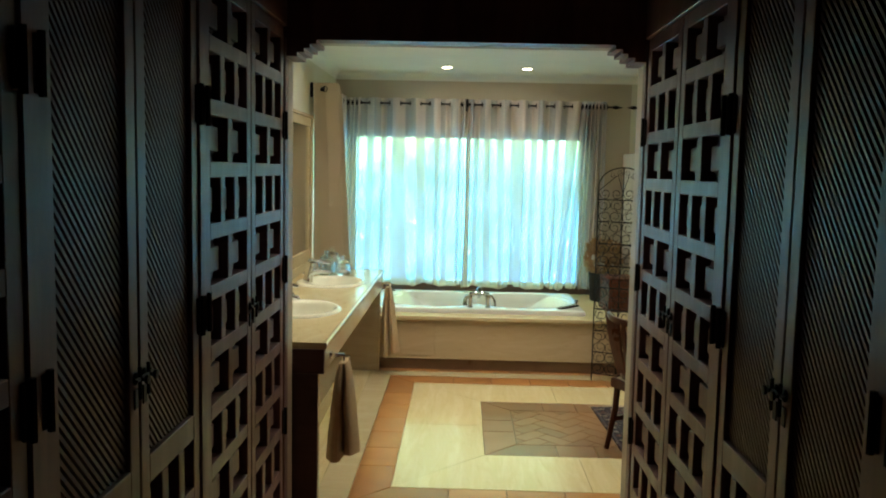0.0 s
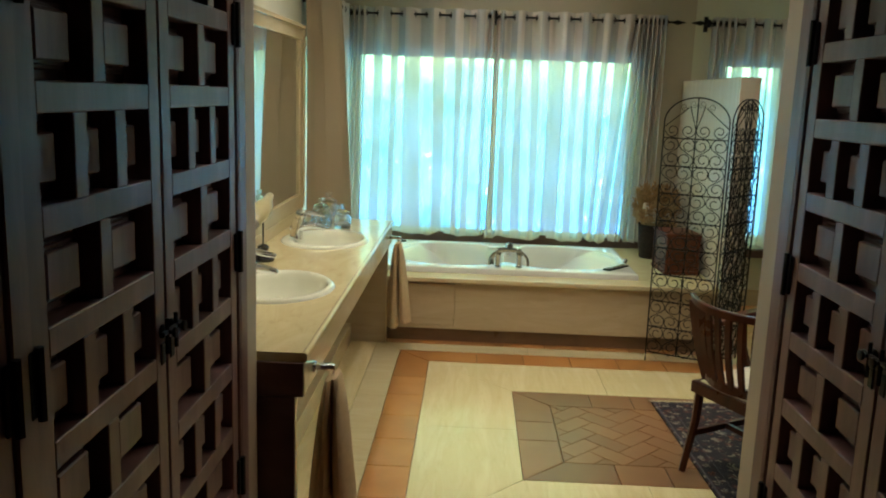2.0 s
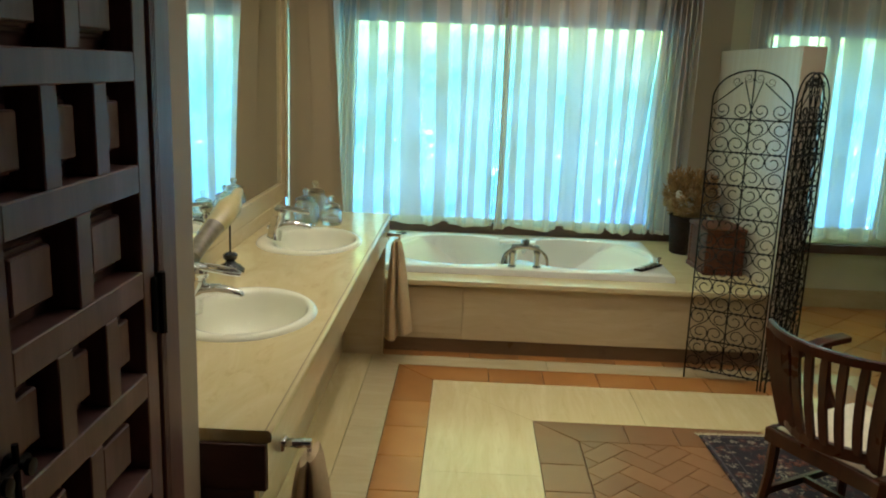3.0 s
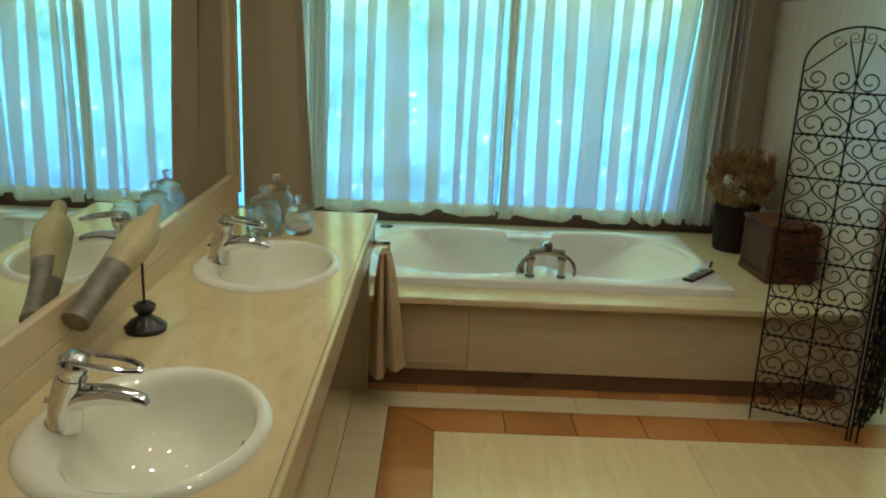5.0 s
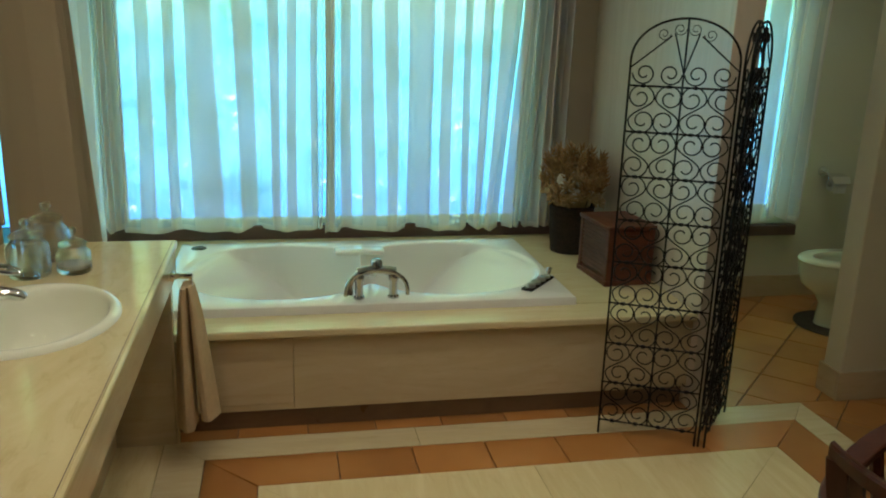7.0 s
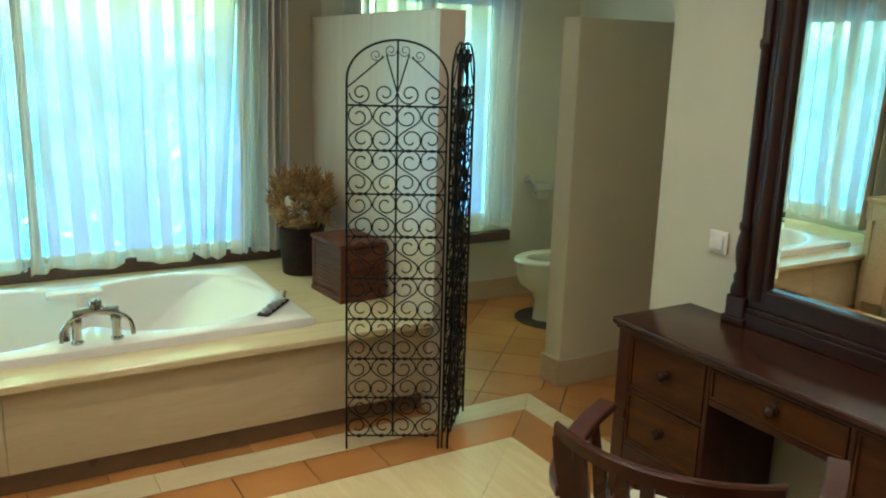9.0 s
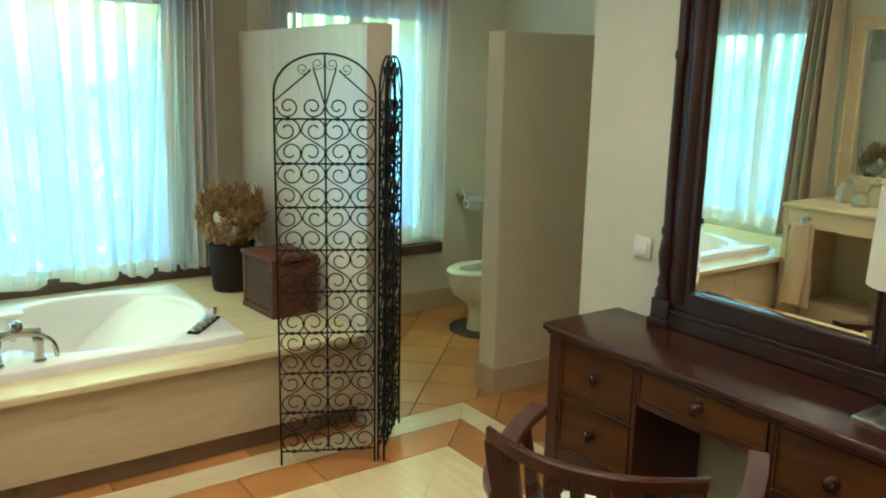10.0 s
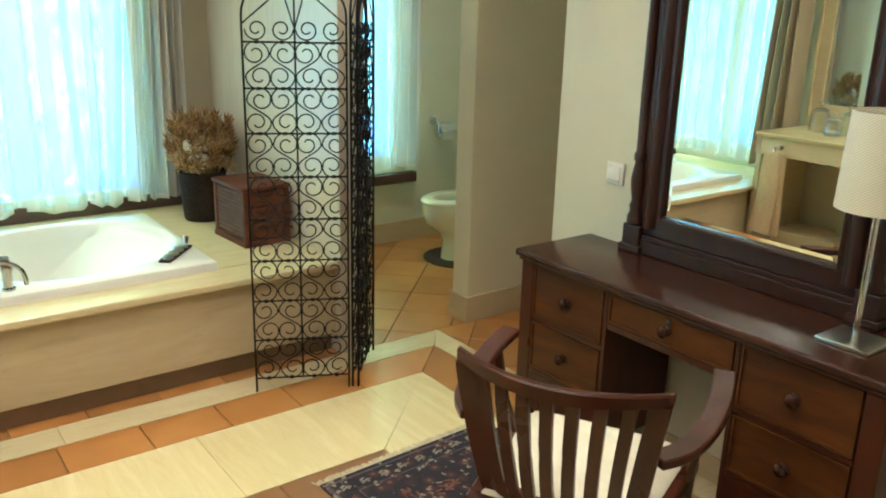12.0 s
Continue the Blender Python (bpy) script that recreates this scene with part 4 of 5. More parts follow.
def basin(x, y):
    root = thing("washbasin", pose(x, y, VZ), "white oval ceramic drop-in washbasin", "basin", "washbasins")
    # rings of (centre x, half width, half length, height): a bowl set towards the front, a wide tap ledge behind
    bm = bmesh.new()
    rings = []
    for cx, a, b, z in ((0.03, 0.03, 0.03, -0.158), (0.03, 0.07, 0.09, -0.154), (0.03, 0.115, 0.155, -0.135), (0.03, 0.148, 0.205, -0.10), (0.029, 0.167, 0.232, -0.055), (0.028, 0.177, 0.246, -0.015), (0.026, 0.182, 0.253, 0.004), (0.022, 0.189, 0.261, 0.0135),
                        (0.012, 0.205, 0.272, 0.018), (0.004, 0.222, 0.284, 0.0175), (0.0, 0.234, 0.294, 0.012), (0.0, 0.240, 0.300, 0.004), (0.0, 0.241, 0.301, 0.0006)):
        rings.append([bm.verts.new((cx + 1.045 * a * math.cos(2 * math.pi * k / 56), b * math.sin(2 * math.pi * k / 56), z)) for k in range(56)])
    for p, q in zip(rings, rings[1:]):
        for k in range(56):
            bm.faces.new((p[k], p[(k + 1) % 56], q[(k + 1) % 56], q[k]))
    bm.faces.new(rings[0])
    part("bowl", bm, CERAMIC, root, "", True)
    part("waste", lathe([(0, 0.004), (0.02, 0.004), (0.024, 0)], 14), CHROME, root, "", True, at=pose(0.03, 0, -0.1575))
    part("overflow", lathe([(0, 0.003), (0.008, 0.003), (0.01, 0)], 10), BLACK, root, "", True, at=pose(0.190, 0.02, -0.04, 0, -75))
    return root


def faucet(y):
    root = thing("basin_tap", pose(-0.955, y, VZ + 0.012) @ Matrix.Scale(1.15, 4), "chrome single-lever basin mixer tap", "tap", "basin taps")
    part("body", tube([(0, 0, 0), (0.002, 0, 0.006), (0.006, 0, 0.035), (0.014, 0, 0.07), (0.020, 0, 0.094)], [0.034, 0.031, 0.030, 0.029, 0.027], 18), CHROME, root, "", True)
    part("spout", tube([(0.004, 0, 0.040), (0.04, 0, 0.060), (0.085, 0, 0.064), (0.125, 0, 0.058), (0.146, 0, 0.052), (0.150, 0, 0.046)], [0.028, 0.027, 0.022, 0.018, 0.016, 0.012], 14, 0.8), CHROME, root, "", True)
    part("collar", moved(lathe([(0.0, 0.0), (0.024, 0.0), (0.024, 0.012), (0.0, 0.012)], 18), pose(0.021, 0, 0.094, 0, 14)), CHROME, root, "", True)
    part("cap", moved(lathe([(0, 0.036), (0.016, 0.034), (0.027, 0.024), (0.030, 0.008), (0.028, 0)], 18), pose(0.024, 0, 0.106, 0, 14)), CHROME, root, "", True)
    loop = [(0.035, 0.022, 0.132), (0.08, 0.028, 0.126), (0.125, 0.022, 0.118), (0.146, 0.008, 0.113), (0.146, -0.008, 0.113), (0.125, -0.022, 0.118), (0.08, -0.028, 0.126), (0.035, -0.022, 0.132)]
    part("lever", tube(loop, 0.006, 8), CHROME, root, "looped chrome lever", True)
    part("pop_up_knob", tube([(-0.03, 0, 0.045), (-0.018, 0, 0.045)], 0.008, 8), CHROME, root, "", True)
    return root


basin(-0.785, 4.98)
basin(-0.785, 6.17)
faucet(4.965)
faucet(6.165)


def jar(x, y, r, h, salts):
    root = thing("glass_jar", pose(x, y, VZ), "ribbed clear glass jar with lid" + (", white bath salts inside" if salts else ", empty"), "jar", "glass jars on the washstand")
    prof = [(0, 0.0), (r * 0.9, 0), (r, 0.012), (r, h * 0.72), (r * 0.93, h * 0.85), (r * 0.76, h * 0.93), (r * 0.74, h), (r * 0.70, h), (r * 0.71, h * 0.92), (r * 0.88, h * 0.83), (r * 0.945, h * 0.71), (r * 0.945, 0.016), (0, 0.010)]
    bm = lathe(prof, 40)
    for v in bm.verts:
        a = math.atan2(v.co.y, v.co.x)
        k = 1 + 0.015 * math.cos(a * 20)
        v.co.x, v.co.y = v.co.x * k, v.co.y * k
    part("body", bm, GLASS, root, "", True)
    part("lid", lathe([(0, h + 0.004), (r * 0.72, h + 0.004), (r * 0.82, h + 0.008), (r * 0.82, h + 0.014), (r * 0.5, h + 0.026), (r * 0.16, h + 0.032), (r * 0.14, h + 0.04), (r * 0.27, h + 0.052), (r * 0.24, h + 0.066), (0, h + 0.07)], 32), GLASS, root, "", True)
    if salts:
        part("salts", lathe([(0, 0.012), (r * 0.9, 0.018), (r * 0.9, h * 0.34), (r * 0.5, h * 0.42), (0, h * 0.44)], 20), SALT, root, "white bath salts", True)
    return root


jar(-0.888, 6.60, 0.066, 0.125, False)
jar(-0.875, 6.80, 0.066, 0.135, False)
jar(-0.757, 6.635, 0.055, 0.085, True)

# decoy bird on its stand
bird = thing("wooden_bird", pose(-0.985, 5.53, VZ), "carved wooden wading bird on a black turned stand", "ornament")
body_axis = [(-0.072, -0.26, 0.118), (-0.064, -0.215, 0.140), (-0.052, -0.16, 0.168), (-0.05, -0.148, 0.174), (-0.033, -0.09, 0.206), (-0.016, -0.035, 0.238), (-0.004, 0.01, 0.264), (0.004, 0.045, 0.285), (0.007, 0.062, 0.297), (0.010, 0.080, 0.310), (0.013, 0.096, 0.322), (0.014, 0.104, 0.328)]
bird_mesh = join(tube(body_axis, [0.037, 0.036, 0.037, 0.038, 0.043, 0.050, 0.051, 0.038, 0.024, 0.0235, 0.018, 0.006], 18, 0.85),
                 tube([(0, 0, 0.02), (0, 0, 0.24)], 0.004, 8),
                 lathe([(0, 0), (0.055, 0), (0.057, 0.012), (0.04, 0.03), (0.022, 0.04), (0.018, 0.048), (0.028, 0.058), (0.03, 0.072), (0.018, 0.082), (0, 0.084)], 24))
bm = bird_mesh
bm.faces.ensure_lookup_table()
shape = part("figure", bm, BIRD_BODY, bird, "", True)
shape.data.materials.append(BIRD_TAIL)
shape.data.materials.append(BLACK)
for p in shape.data.polygons:
    c = p.center
    if c.z < 0.09 or (abs(c.x) < 0.005 and abs(c.y) < 0.005 and c.z < 0.2):
        p.material_index = 2
    elif c.y < -0.125:
        p.material_index = 1

# towel rails and towels


def towel_rail(y):
    root = thing("towel_rail", pose(VX - 0.012, y, 0.765), "chrome towel arm on the washstand apron", "towel rail", "towel rails")
    part("mount", box(0, 0.02, -0.02, 0.02, -0.015, 0.015, 0.004), CHROME, root, "", True)
    part("arm", join(box(0.015, 0.085, -0.012, 0.012, -0.008, 0.012, 0.005), tube([(0.078, 0, 0), (0.078, 0, -0.05), (0.078, 0.03, -0.055)], 0.006, 8)), CHROME, root, "", True)
    return root


def towel(x, y, top, bottom, wide, lean, deep=0.075):
    root = thing("towel", pose(x, y, 0), "beige terry hand towel hanging folded from its rail", "towel", "hand towels")
    for s, drop in ((-1, 0.0), (1, 0.03)):
        bm = bmesh.new()
        nu, nv = 16, 24
        rings = []
        for j in range(nv + 1):
            f = j / nv
            z = top + (bottom + drop - top) * f
            ring = []
            w = 0.024 + wide * (1.1 * f ** 0.55)
            d = deep * (0.84 + 0.16 * math.sin(min(1, f * 2) * math.pi / 2))
            for i in range(nu):
                a = 2 * math.pi * i / nu
                fold = 1 + 0.22 * math.sin(3 * a + s) * min(1, f * 3)
                ring.append(bm.verts.new((lean * f + s * (0.008 + 0.030 * f ** 0.6) + w * 0.42 * math.cos(a) * fold, s * 0.008 + d * math.sin(a) * (0.94 + 0.06 * fold) + 0.006 * math.sin(f * 7 + s), z)))
            rings.append(ring)
        for p, q in zip(rings, rings[1:]):
            for i in range(nu):
                bm.faces.new((p[i], p[(i + 1) % nu], q[(i + 1) % nu], q[i]))
        bm.faces.new(rings[0])
        bm.faces.new(rings[-1])
        part("towel_half", bm, TOWEL, root, "", True)
    return root


towel_rail(4.20)
towel_rail(6.82)
towel(VX + 0.066, 4.21, 0.735, 0.24, 0.065, 0.0)
towel(VX + 0.05, 6.82, 0.735, 0.17, 0.056, 0.02)


# ---- curtains and rods ----
CLOTH_LOW = 0.535


def curtain(name, axis, segments, line, z1, z0, seed, sign=1, label="cream and sheer striped eyelet curtain, drawn", cloth=CURTAIN, drift=None, bulge=0.0):
    """An eyelet curtain: waves at the rod, freer folds below. segments: (start, end, waves, depth of the waves) along the rod."""
    rnd = random.Random(seed)
    root = thing(name, Matrix.Identity(4), label, "curtain", "curtains")
    nv, per = 28, 14
    bm = bmesh.new()
    uvl = bm.loops.layers.uv.new("UVMap")
    ph = [rnd.uniform(0, 6.28) for _ in range(8)]
    cols, n0 = [], 0
    for a0, a1, waves, amp in segments:
        n = waves * per
        for i in range(n + (1 if (a0, a1, waves, amp) == segments[-1] else 0)):
            cols.append((a0 + (a1 - a0) * i / n, n0 + i / per, amp))
        n0 += waves
    lo, hi = cols[0][0], cols[-1][0]
    verts, uvs = [], {}
    for j in range(nv + 1):
        f = j / nv
        row = []
        for a, wv, amp in cols:
            th = 2 * math.pi * wv
            k = 0.45 + 0.55 * (1 - f) ** 0.6
            d = amp * k * math.sin(th) + f * 0.020 * math.sin(th * 0.5 + ph[0]) + f * 0.012 * math.sin(th * 1.37 + ph[1] + f) + 0.006 * math.sin(9 * (a - lo) + 5 * f + ph[2]) + bulge * f * (0.5 + 0.5 * math.sin(th))
            s = (a - lo) / (hi - lo)
            aa = a + f * (0.028 * math.sin(7 * s + ph[3]) + 0.012 * math.sin(th * 0.7 + ph[4]) + 0.010 * math.sin(th * 0.31 + 4 * f + ph[6]))
            if drift:
                aa += f ** 0.8 * drift(s)
            zz = z1 + (z0 - z1) * f + (0.010 * math.sin(17 * (a - lo) + ph[5]) + 0.005 * math.sin(41 * (a - lo) + ph[1])) * f ** 6
            v = bm.verts.new((aa, line + sign * d, zz) if axis == "x" else (line + sign * d, aa, zz))
            uvs[v] = (wv * 0.37 + 0.07 * math.sin(wv * 1.9 + ph[7]) + 0.02 * math.sin(wv * 4.3 + ph[6]), (1 - f) * (z1 - z0))
            row.append(v)
        verts.append(row)
    for j in range(nv):
        for i in range(len(cols) - 1):
            fc = bm.faces.new((verts[j][i], verts[j][i + 1], verts[j + 1][i + 1], verts[j + 1][i]))
            for l in fc.loops:
                l[uvl].uv = uvs[l.vert]
    part("cloth", bm, cloth, root, "", True)
    for i in range(0, len(cols), per // 2):
        a = cols[i][0]
        ring = [(0.022 * math.cos(t), 0, 0.022 * math.sin(t)) for t in [2 * math.pi * q / 12 for q in range(13)]]
        odd = (i // (per // 2)) % 2
        rt = pose(a, line, z1 - 0.05, 0, 0, 60 if odd else -60) if axis == "x" else pose(line, a, z1 - 0.05, 0, 0, 30 if odd else 150)
        part("eyelet", tube(ring, 0.004, 6), IRON, root, "dark metal eyelet", True, at=rt)
    return root


def rod(axis, a0, a1, line, wall, z, brackets):
    root = thing("curtain_rod", Matrix.Identity(4), "black iron curtain rod with spear finials", "curtain rod", "curtain rods")
    p = (lambda a, d=0.0, e=0.0: (a, line + d, z + e)) if axis == "x" else (lambda a, d=0.0, e=0.0: (line + d, a, z + e))
    part("rod", tube([p(a0), p(a1)], 0.009, 8), IRON, root, "", True)
    for a, s in ((a0, -1), (a1, 1)):
        part("finial", tube([p(a), p(a + s * 0.03), p(a + s * 0.05), p(a + s * 0.1)], [0.009, 0.02, 0.014, 0.002], 8), IRON, root, "", True)
    for a in brackets:
        q = tube([p(a), p(a, (wall - line))], 0.008, 6)
        part("bracket", join(q, tube([p(a, (wall - line) * 0.97, -0.06), p(a, (wall - line) * 0.97, 0.06)], 0.018, 6), tube([p(a, 0, -0.03), p(a, 0, 0.03)], 0.014, 6)), IRON, root, "", True)
    return root


RODZ = 2.335
rod("x", -1.0, 1.62, 8.40, NORTH, RODZ, (0.19, 1.56))
rod("x", 1.86, 3.3, 8.40, NORTH, RODZ, (1.90, 3.22))
rod("y", 7.10, 8.36, -1.01, WEST, RODZ, (7.14,))
TOPZ = RODZ + 0.05
curtain("curtain", "x", [(-0.99, -0.86, 3, 0.05), (-0.86, 0.13, 5, 0.052), (0.13, 0.185, 1, 0.045)], 8.40, TOPZ, CLOTH_LOW, 3)
curtain("curtain", "x", [(0.20, 0.26, 1, 0.045), (0.26, 1.32, 6, 0.052), (1.32, 1.56, 7, 0.066)], 8.40, TOPZ, CLOTH_LOW - 0.01, 5, drift=lambda s: -0.10 * math.exp(-((s - 0.80) / 0.10) ** 2))
curtain("curtain", "x", [(1.93, 2.12, 4, 0.05), (2.12, 2.55, 3, 0.05), (2.55, 2.95, 2, 0.05), (2.95, 3.2, 3, 0.05)], 8.40, TOPZ, CLOTH_LOW + 0.01, 8)
curtain("curtain", "y", [(7.05, 7.24, 4, 0.105)], -0.985, TOPZ, CLOTH_LOW + 0.02, 11, 1, "beige lined curtain gathered beside the washstand mirror", LINED, lambda s: 0.05 * s, 0.14)
curtain("curtain", "y", [(7.29, 8.36, 6, 0.036)], -1.01, TOPZ, CLOTH_LOW, 12)

# ---- iron screen ----
LEAF_W = 0.40


def spiral(cx, cz, r, a0, turns, sgn, n=22):
    return [(cx + r * (1 - 0.72 * k / n) * math.cos(a0 + sgn * turns * 2 * math.pi * k / n), 0, cz + r * (1 - 0.72 * k / n) * math.sin(a0 + sgn * turns * 2 * math.pi * k / n)) for k in range(n + 1)]


def s_scroll(w, h):
    """One S of iron: a curl above and a curl below, joined by a slanting stem."""
    e, r = w * 0.5 - 0.002, w * 0.555
    top = spiral(r - e, h * 0.25, r, math.pi, 1.4, -1)
    low = spiral(e - r, -h * 0.25, r, 0.0, 1.4, -1)
    stem = [(-e + 2 * e * (0.5 - 0.5 * math.cos(math.pi * k / 8)), 0, h * 0.25 - h * 0.5 * k / 8) for k in range(1, 8)]
    return tube(list(reversed(top)) + stem + low, 0.003, 5)


def ready(name, bm, mat):
    bmesh.ops.recalc_face_normals(bm, faces=bm.faces)
    me = bpy.data.meshes.new(name)
    bm.to_mesh(me)
    bm.free()
    me.materials.append(mat)
    for p in me.polygons:
        p.use_smooth = True
    return me


CW, CH = (LEAF_W - 0.012) / 4, 0.1775
SCROLL = ready("scroll", s_scroll(CW, CH), IRON)
CURL = ready("curl", tube(list(reversed(spiral(0, 0, CW * 0.46, math.pi, 1.4, 1))), 0.003, 5), IRON)


def screen_leaf(root, m):
    H0, H1 = 0.062, 0.062 + 8 * CH
    frame_pts = [(0, 0, 0.0), (0, 0, H1 + 0.10)]
    arch = [(LEAF_W / 2 - LEAF_W / 2 * math.cos(math.pi * k / 20), 0, H1 + 0.10 + 0.155 * math.sin(math.pi * k / 20)) for k in range(21)]
    leaf = part("leaf", tube(frame_pts + arch[1:] + [(LEAF_W, 0, 0)], 0.0048, 6), IRON, root, "", True, at=m)
    part("middle_bar", tube([(LEAF_W / 2, 0, H0), (LEAF_W / 2, 0, H1 + 0.255)], 0.004, 5), IRON, leaf)
    for k in range(9):
        part("cross_bar", tube([(0, 0, H0 + k * CH), (LEAF_W, 0, H0 + k * CH)], 0.004, 5), IRON, leaf)
    for r in range(8):
        for c in range(4):
            x = 0.006 + CW * (c + 0.5)
            flip = -1 if (c + r) % 2 else 1
            part("scroll", SCROLL, None, leaf, at=pose(x, 0, H0 + (r + 0.5) * CH) @ Matrix.Diagonal((flip, 1, 1, 1)))
    for c in range(4):
        x = 0.006 + CW * (c + 0.5)
        part("curl", CURL, None, leaf, at=pose(x, 0, H1 + 0.048) @ Matrix.Diagonal((1 if c % 2 == 0 else -1, 1, 1, 1)))
    for s in (-1, 1):
        x0 = LEAF_W / 2
        part("ray", tube([(x0, 0, H1 + 0.05), (x0 + s * 0.045, 0, H1 + 0.2)], 0.003, 5), IRON, leaf)
        part("ray", tube([(x0 + s * LEAF_W / 2 * 0.98, 0, H1 + 0.07), (x0 + s * 0.055, 0, H1 + 0.19)], 0.003, 5), IRON, leaf)
        for q, zz, sc in ((0.028, 0.215, 0.55), (0.085, 0.196, 0.55)):
            part("curl", CURL, None, leaf, at=pose(x0 + s * q, 0, H1 + zz) @ Matrix.Diagonal((s * sc, 1, sc, 1)))
    for k in range(9):
        for x in (0.006 + CW, 0.006 + 3 * CW):
            for dx in (-CW / 2, CW / 2):
                part("collar", COLLAR, None, leaf, at=pose(x + dx, 0, H0 + k * CH))
    for r in range(8):
        for c in range(1, 4):
            for q in (0.25, 0.75):
                part("collar", COLLAR, None, leaf, at=pose(0.006 + CW * c, 0, H0 + (r + q) * CH) @ Matrix.Scale(0.75, 4))
    return leaf


COLLAR = ready("collar", box(-0.008, 0.008, -0.006, 0.006, -0.006, 0.006), IRON)
screen = thing("folding_screen", pose(0, 0, 0), "black wrought iron folding screen with scrollwork and arched tops", "folding screen")


def leaf_pose(p, q):
    return pose(p[0], p[1], 0, 0, 0, math.degrees(math.atan2(q[1] - p[1], q[0] - p[0])))


screen_leaf(screen, leaf_pose((1.258, 6.842), (1.617, 6.664)))
screen_leaf(screen, leaf_pose((1.632, 6.66), (1.886, 6.955)))
screen_leaf(screen, leaf_pose((1.652, 6.645), (1.906, 6.935)))

# ---- things on the bath deck ----
pot = thing("planter_basket", pose(1.525, 8.08, DECK), "round dark woven planter of dried stalks", "planter")
part("basket", lathe([(q * 1.06, z) for q, z in ((0, 0.0), (0.098, 0), (0.102, 0.008), (0.108, 0.09), (0.119, 0.255), (0.124, 0.266), (0.119, 0.272), (0.110, 0.262), (0.104, 0.2), (0, 0.2))], 36), WICKER, pot, "dark wicker pot", True)
rnd = random.Random(4)
flowers = thing("dried_flowers", pose(1.525, 8.08, DECK + 0.2), "bunch of dried straw-coloured flower stalks with white buds", "dried flowers")


def stalk_head(kind):
    if kind == 0:
        bm = bmesh.new()
        for k in range(16):
            f = k / 15
            a = k * 2.4
            r = 0.006 + 0.012 * math.sin(math.pi * (0.15 + 0.8 * f))
            t = tube([(r * 0.3 * math.cos(a), r * 0.3 * math.sin(a), f * 0.085), (r * 1.3 * math.cos(a), r * 1.3 * math.sin(a), f * 0.085 + 0.022)], [0.005, 0.001], 4)
            bm = join(bm, t)
        return ready("head", bm, STRAW)
    if kind == 1:
        bm = bmesh.new()
        for k in range(22):
            a, b = k * 2.4, math.acos(1 - 1.3 * (k + 0.5) / 22)
            d = Vector((math.sin(b) * math.cos(a), math.sin(b) * math.sin(a), math.cos(b)))
            bm = join(bm, tube([d * 0.004, d * 0.032], [0.002, 0.005], 4))
        return ready("head", bm, STRAW_PALE)
    return ready("bud", lathe([(0, 0), (0.008, 0.004), (0.014, 0.014), (0.011, 0.025), (0, 0.03)], 8), BUD)


HEADS = [stalk_head(0), stalk_head(1), stalk_head(2)]
for k in range(170):
    a = rnd.uniform(0, 2 * math.pi)
    spread = rnd.random() ** 0.6
    kind = 2 if rnd.random() < 0.2 else (0 if rnd.random() < 0.62 else 1)
    h = rnd.uniform(0.10, 0.29) * (1 - 0.12 * spread) if kind != 2 else rnd.uniform(0.09, 0.20)
    r0, r1 = 0.085 * spread, (0.04 + 0.105 * spread) * (1 if kind != 2 else 0.85)
    p = Vector((r0 * math.cos(a), r0 * math.sin(a), 0))
    q = Vector((r1 * math.cos(a), r1 * math.sin(a), h))
    part("stalk", tube([p, p.lerp(q, 0.5) + Vector((0, 0, 0.015)), q], 0.0016, 4), STRAW_PALE, flowers)
    d = (q - p).normalized()
    m = Matrix.Translation(q) @ d.to_track_quat("Z", "Y").to_matrix().to_4x4() @ pose(0, 0, 0, 0, 0, rnd.uniform(0, 360)) @ Matrix.Scale(rnd.uniform(1.0, 1.5) * (1.35 if kind == 2 else 1), 4)
    part("flower_head", HEADS[kind], None, flowers, at=m)

chest = thing("wooden_box", pose(1.475, 7.41, DECK, 0, 0, 4), "reddish wooden box with louvred sides", "box")
bw, bd, bh = 0.25, 0.33, 0.30
part("body", join(box(0.012, bw - 0.002, 0.012, bd - 0.012, 0.02, bh - 0.025, 0.003, 1)), BOXWOOD, chest)
for x0, x1, y0, y1 in ((0, 0.03, 0, 0.03), (0, 0.03, bd - 0.03, bd), (bw - 0.03, bw, 0, 0.03), (bw - 0.03, bw, bd - 0.03, bd)):
    part("corner_post", box(x0, x1, y0, y1, 0, bh - 0.02, 0.003, 1), BOXWOOD, chest)
part("base_rail", join(box(-0.006, bw, -0.006, bd, 0.0, 0.028, 0.004, 1)), BOXWOOD, chest)
part("lid", box(-0.008, bw + 0.004, -0.008, bd + 0.004, bh - 0.022, bh, 0.006), BOXWOOD, chest, "flat wooden lid", True)
for k in range(11):
    z = 0.045 + 0.021 * k
    part("slat", extrude_profile([(0.003, z), (0.014, z + 0.014), (0.014, z + 0.018), (0.003, z + 0.006)], "y", 0.03, bd - 0.03), BOXWOOD, chest)
for z0, z1 in ((0.036, 0.118), (0.124, 0.196), (0.202, 0.270)):
    tray = part("drawer", box(0.032, bw - 0.032, 0.002, 0.0115, z0, z1, 0.003, 1), BOXWOOD, chest)
    part("pull", box(0.075, bw - 0.075, -0.006, 0.0015, (z0 + z1) / 2 + 0.012, (z0 + z1) / 2 + 0.019, 0.002, 1), DRAWER, tray, "thin wooden pull")

# ---- toilet corner ----
wc = thing("toilet", pose(2.92, 7.93, 0), "white ceramic toilet with an open seat ring", "toilet")


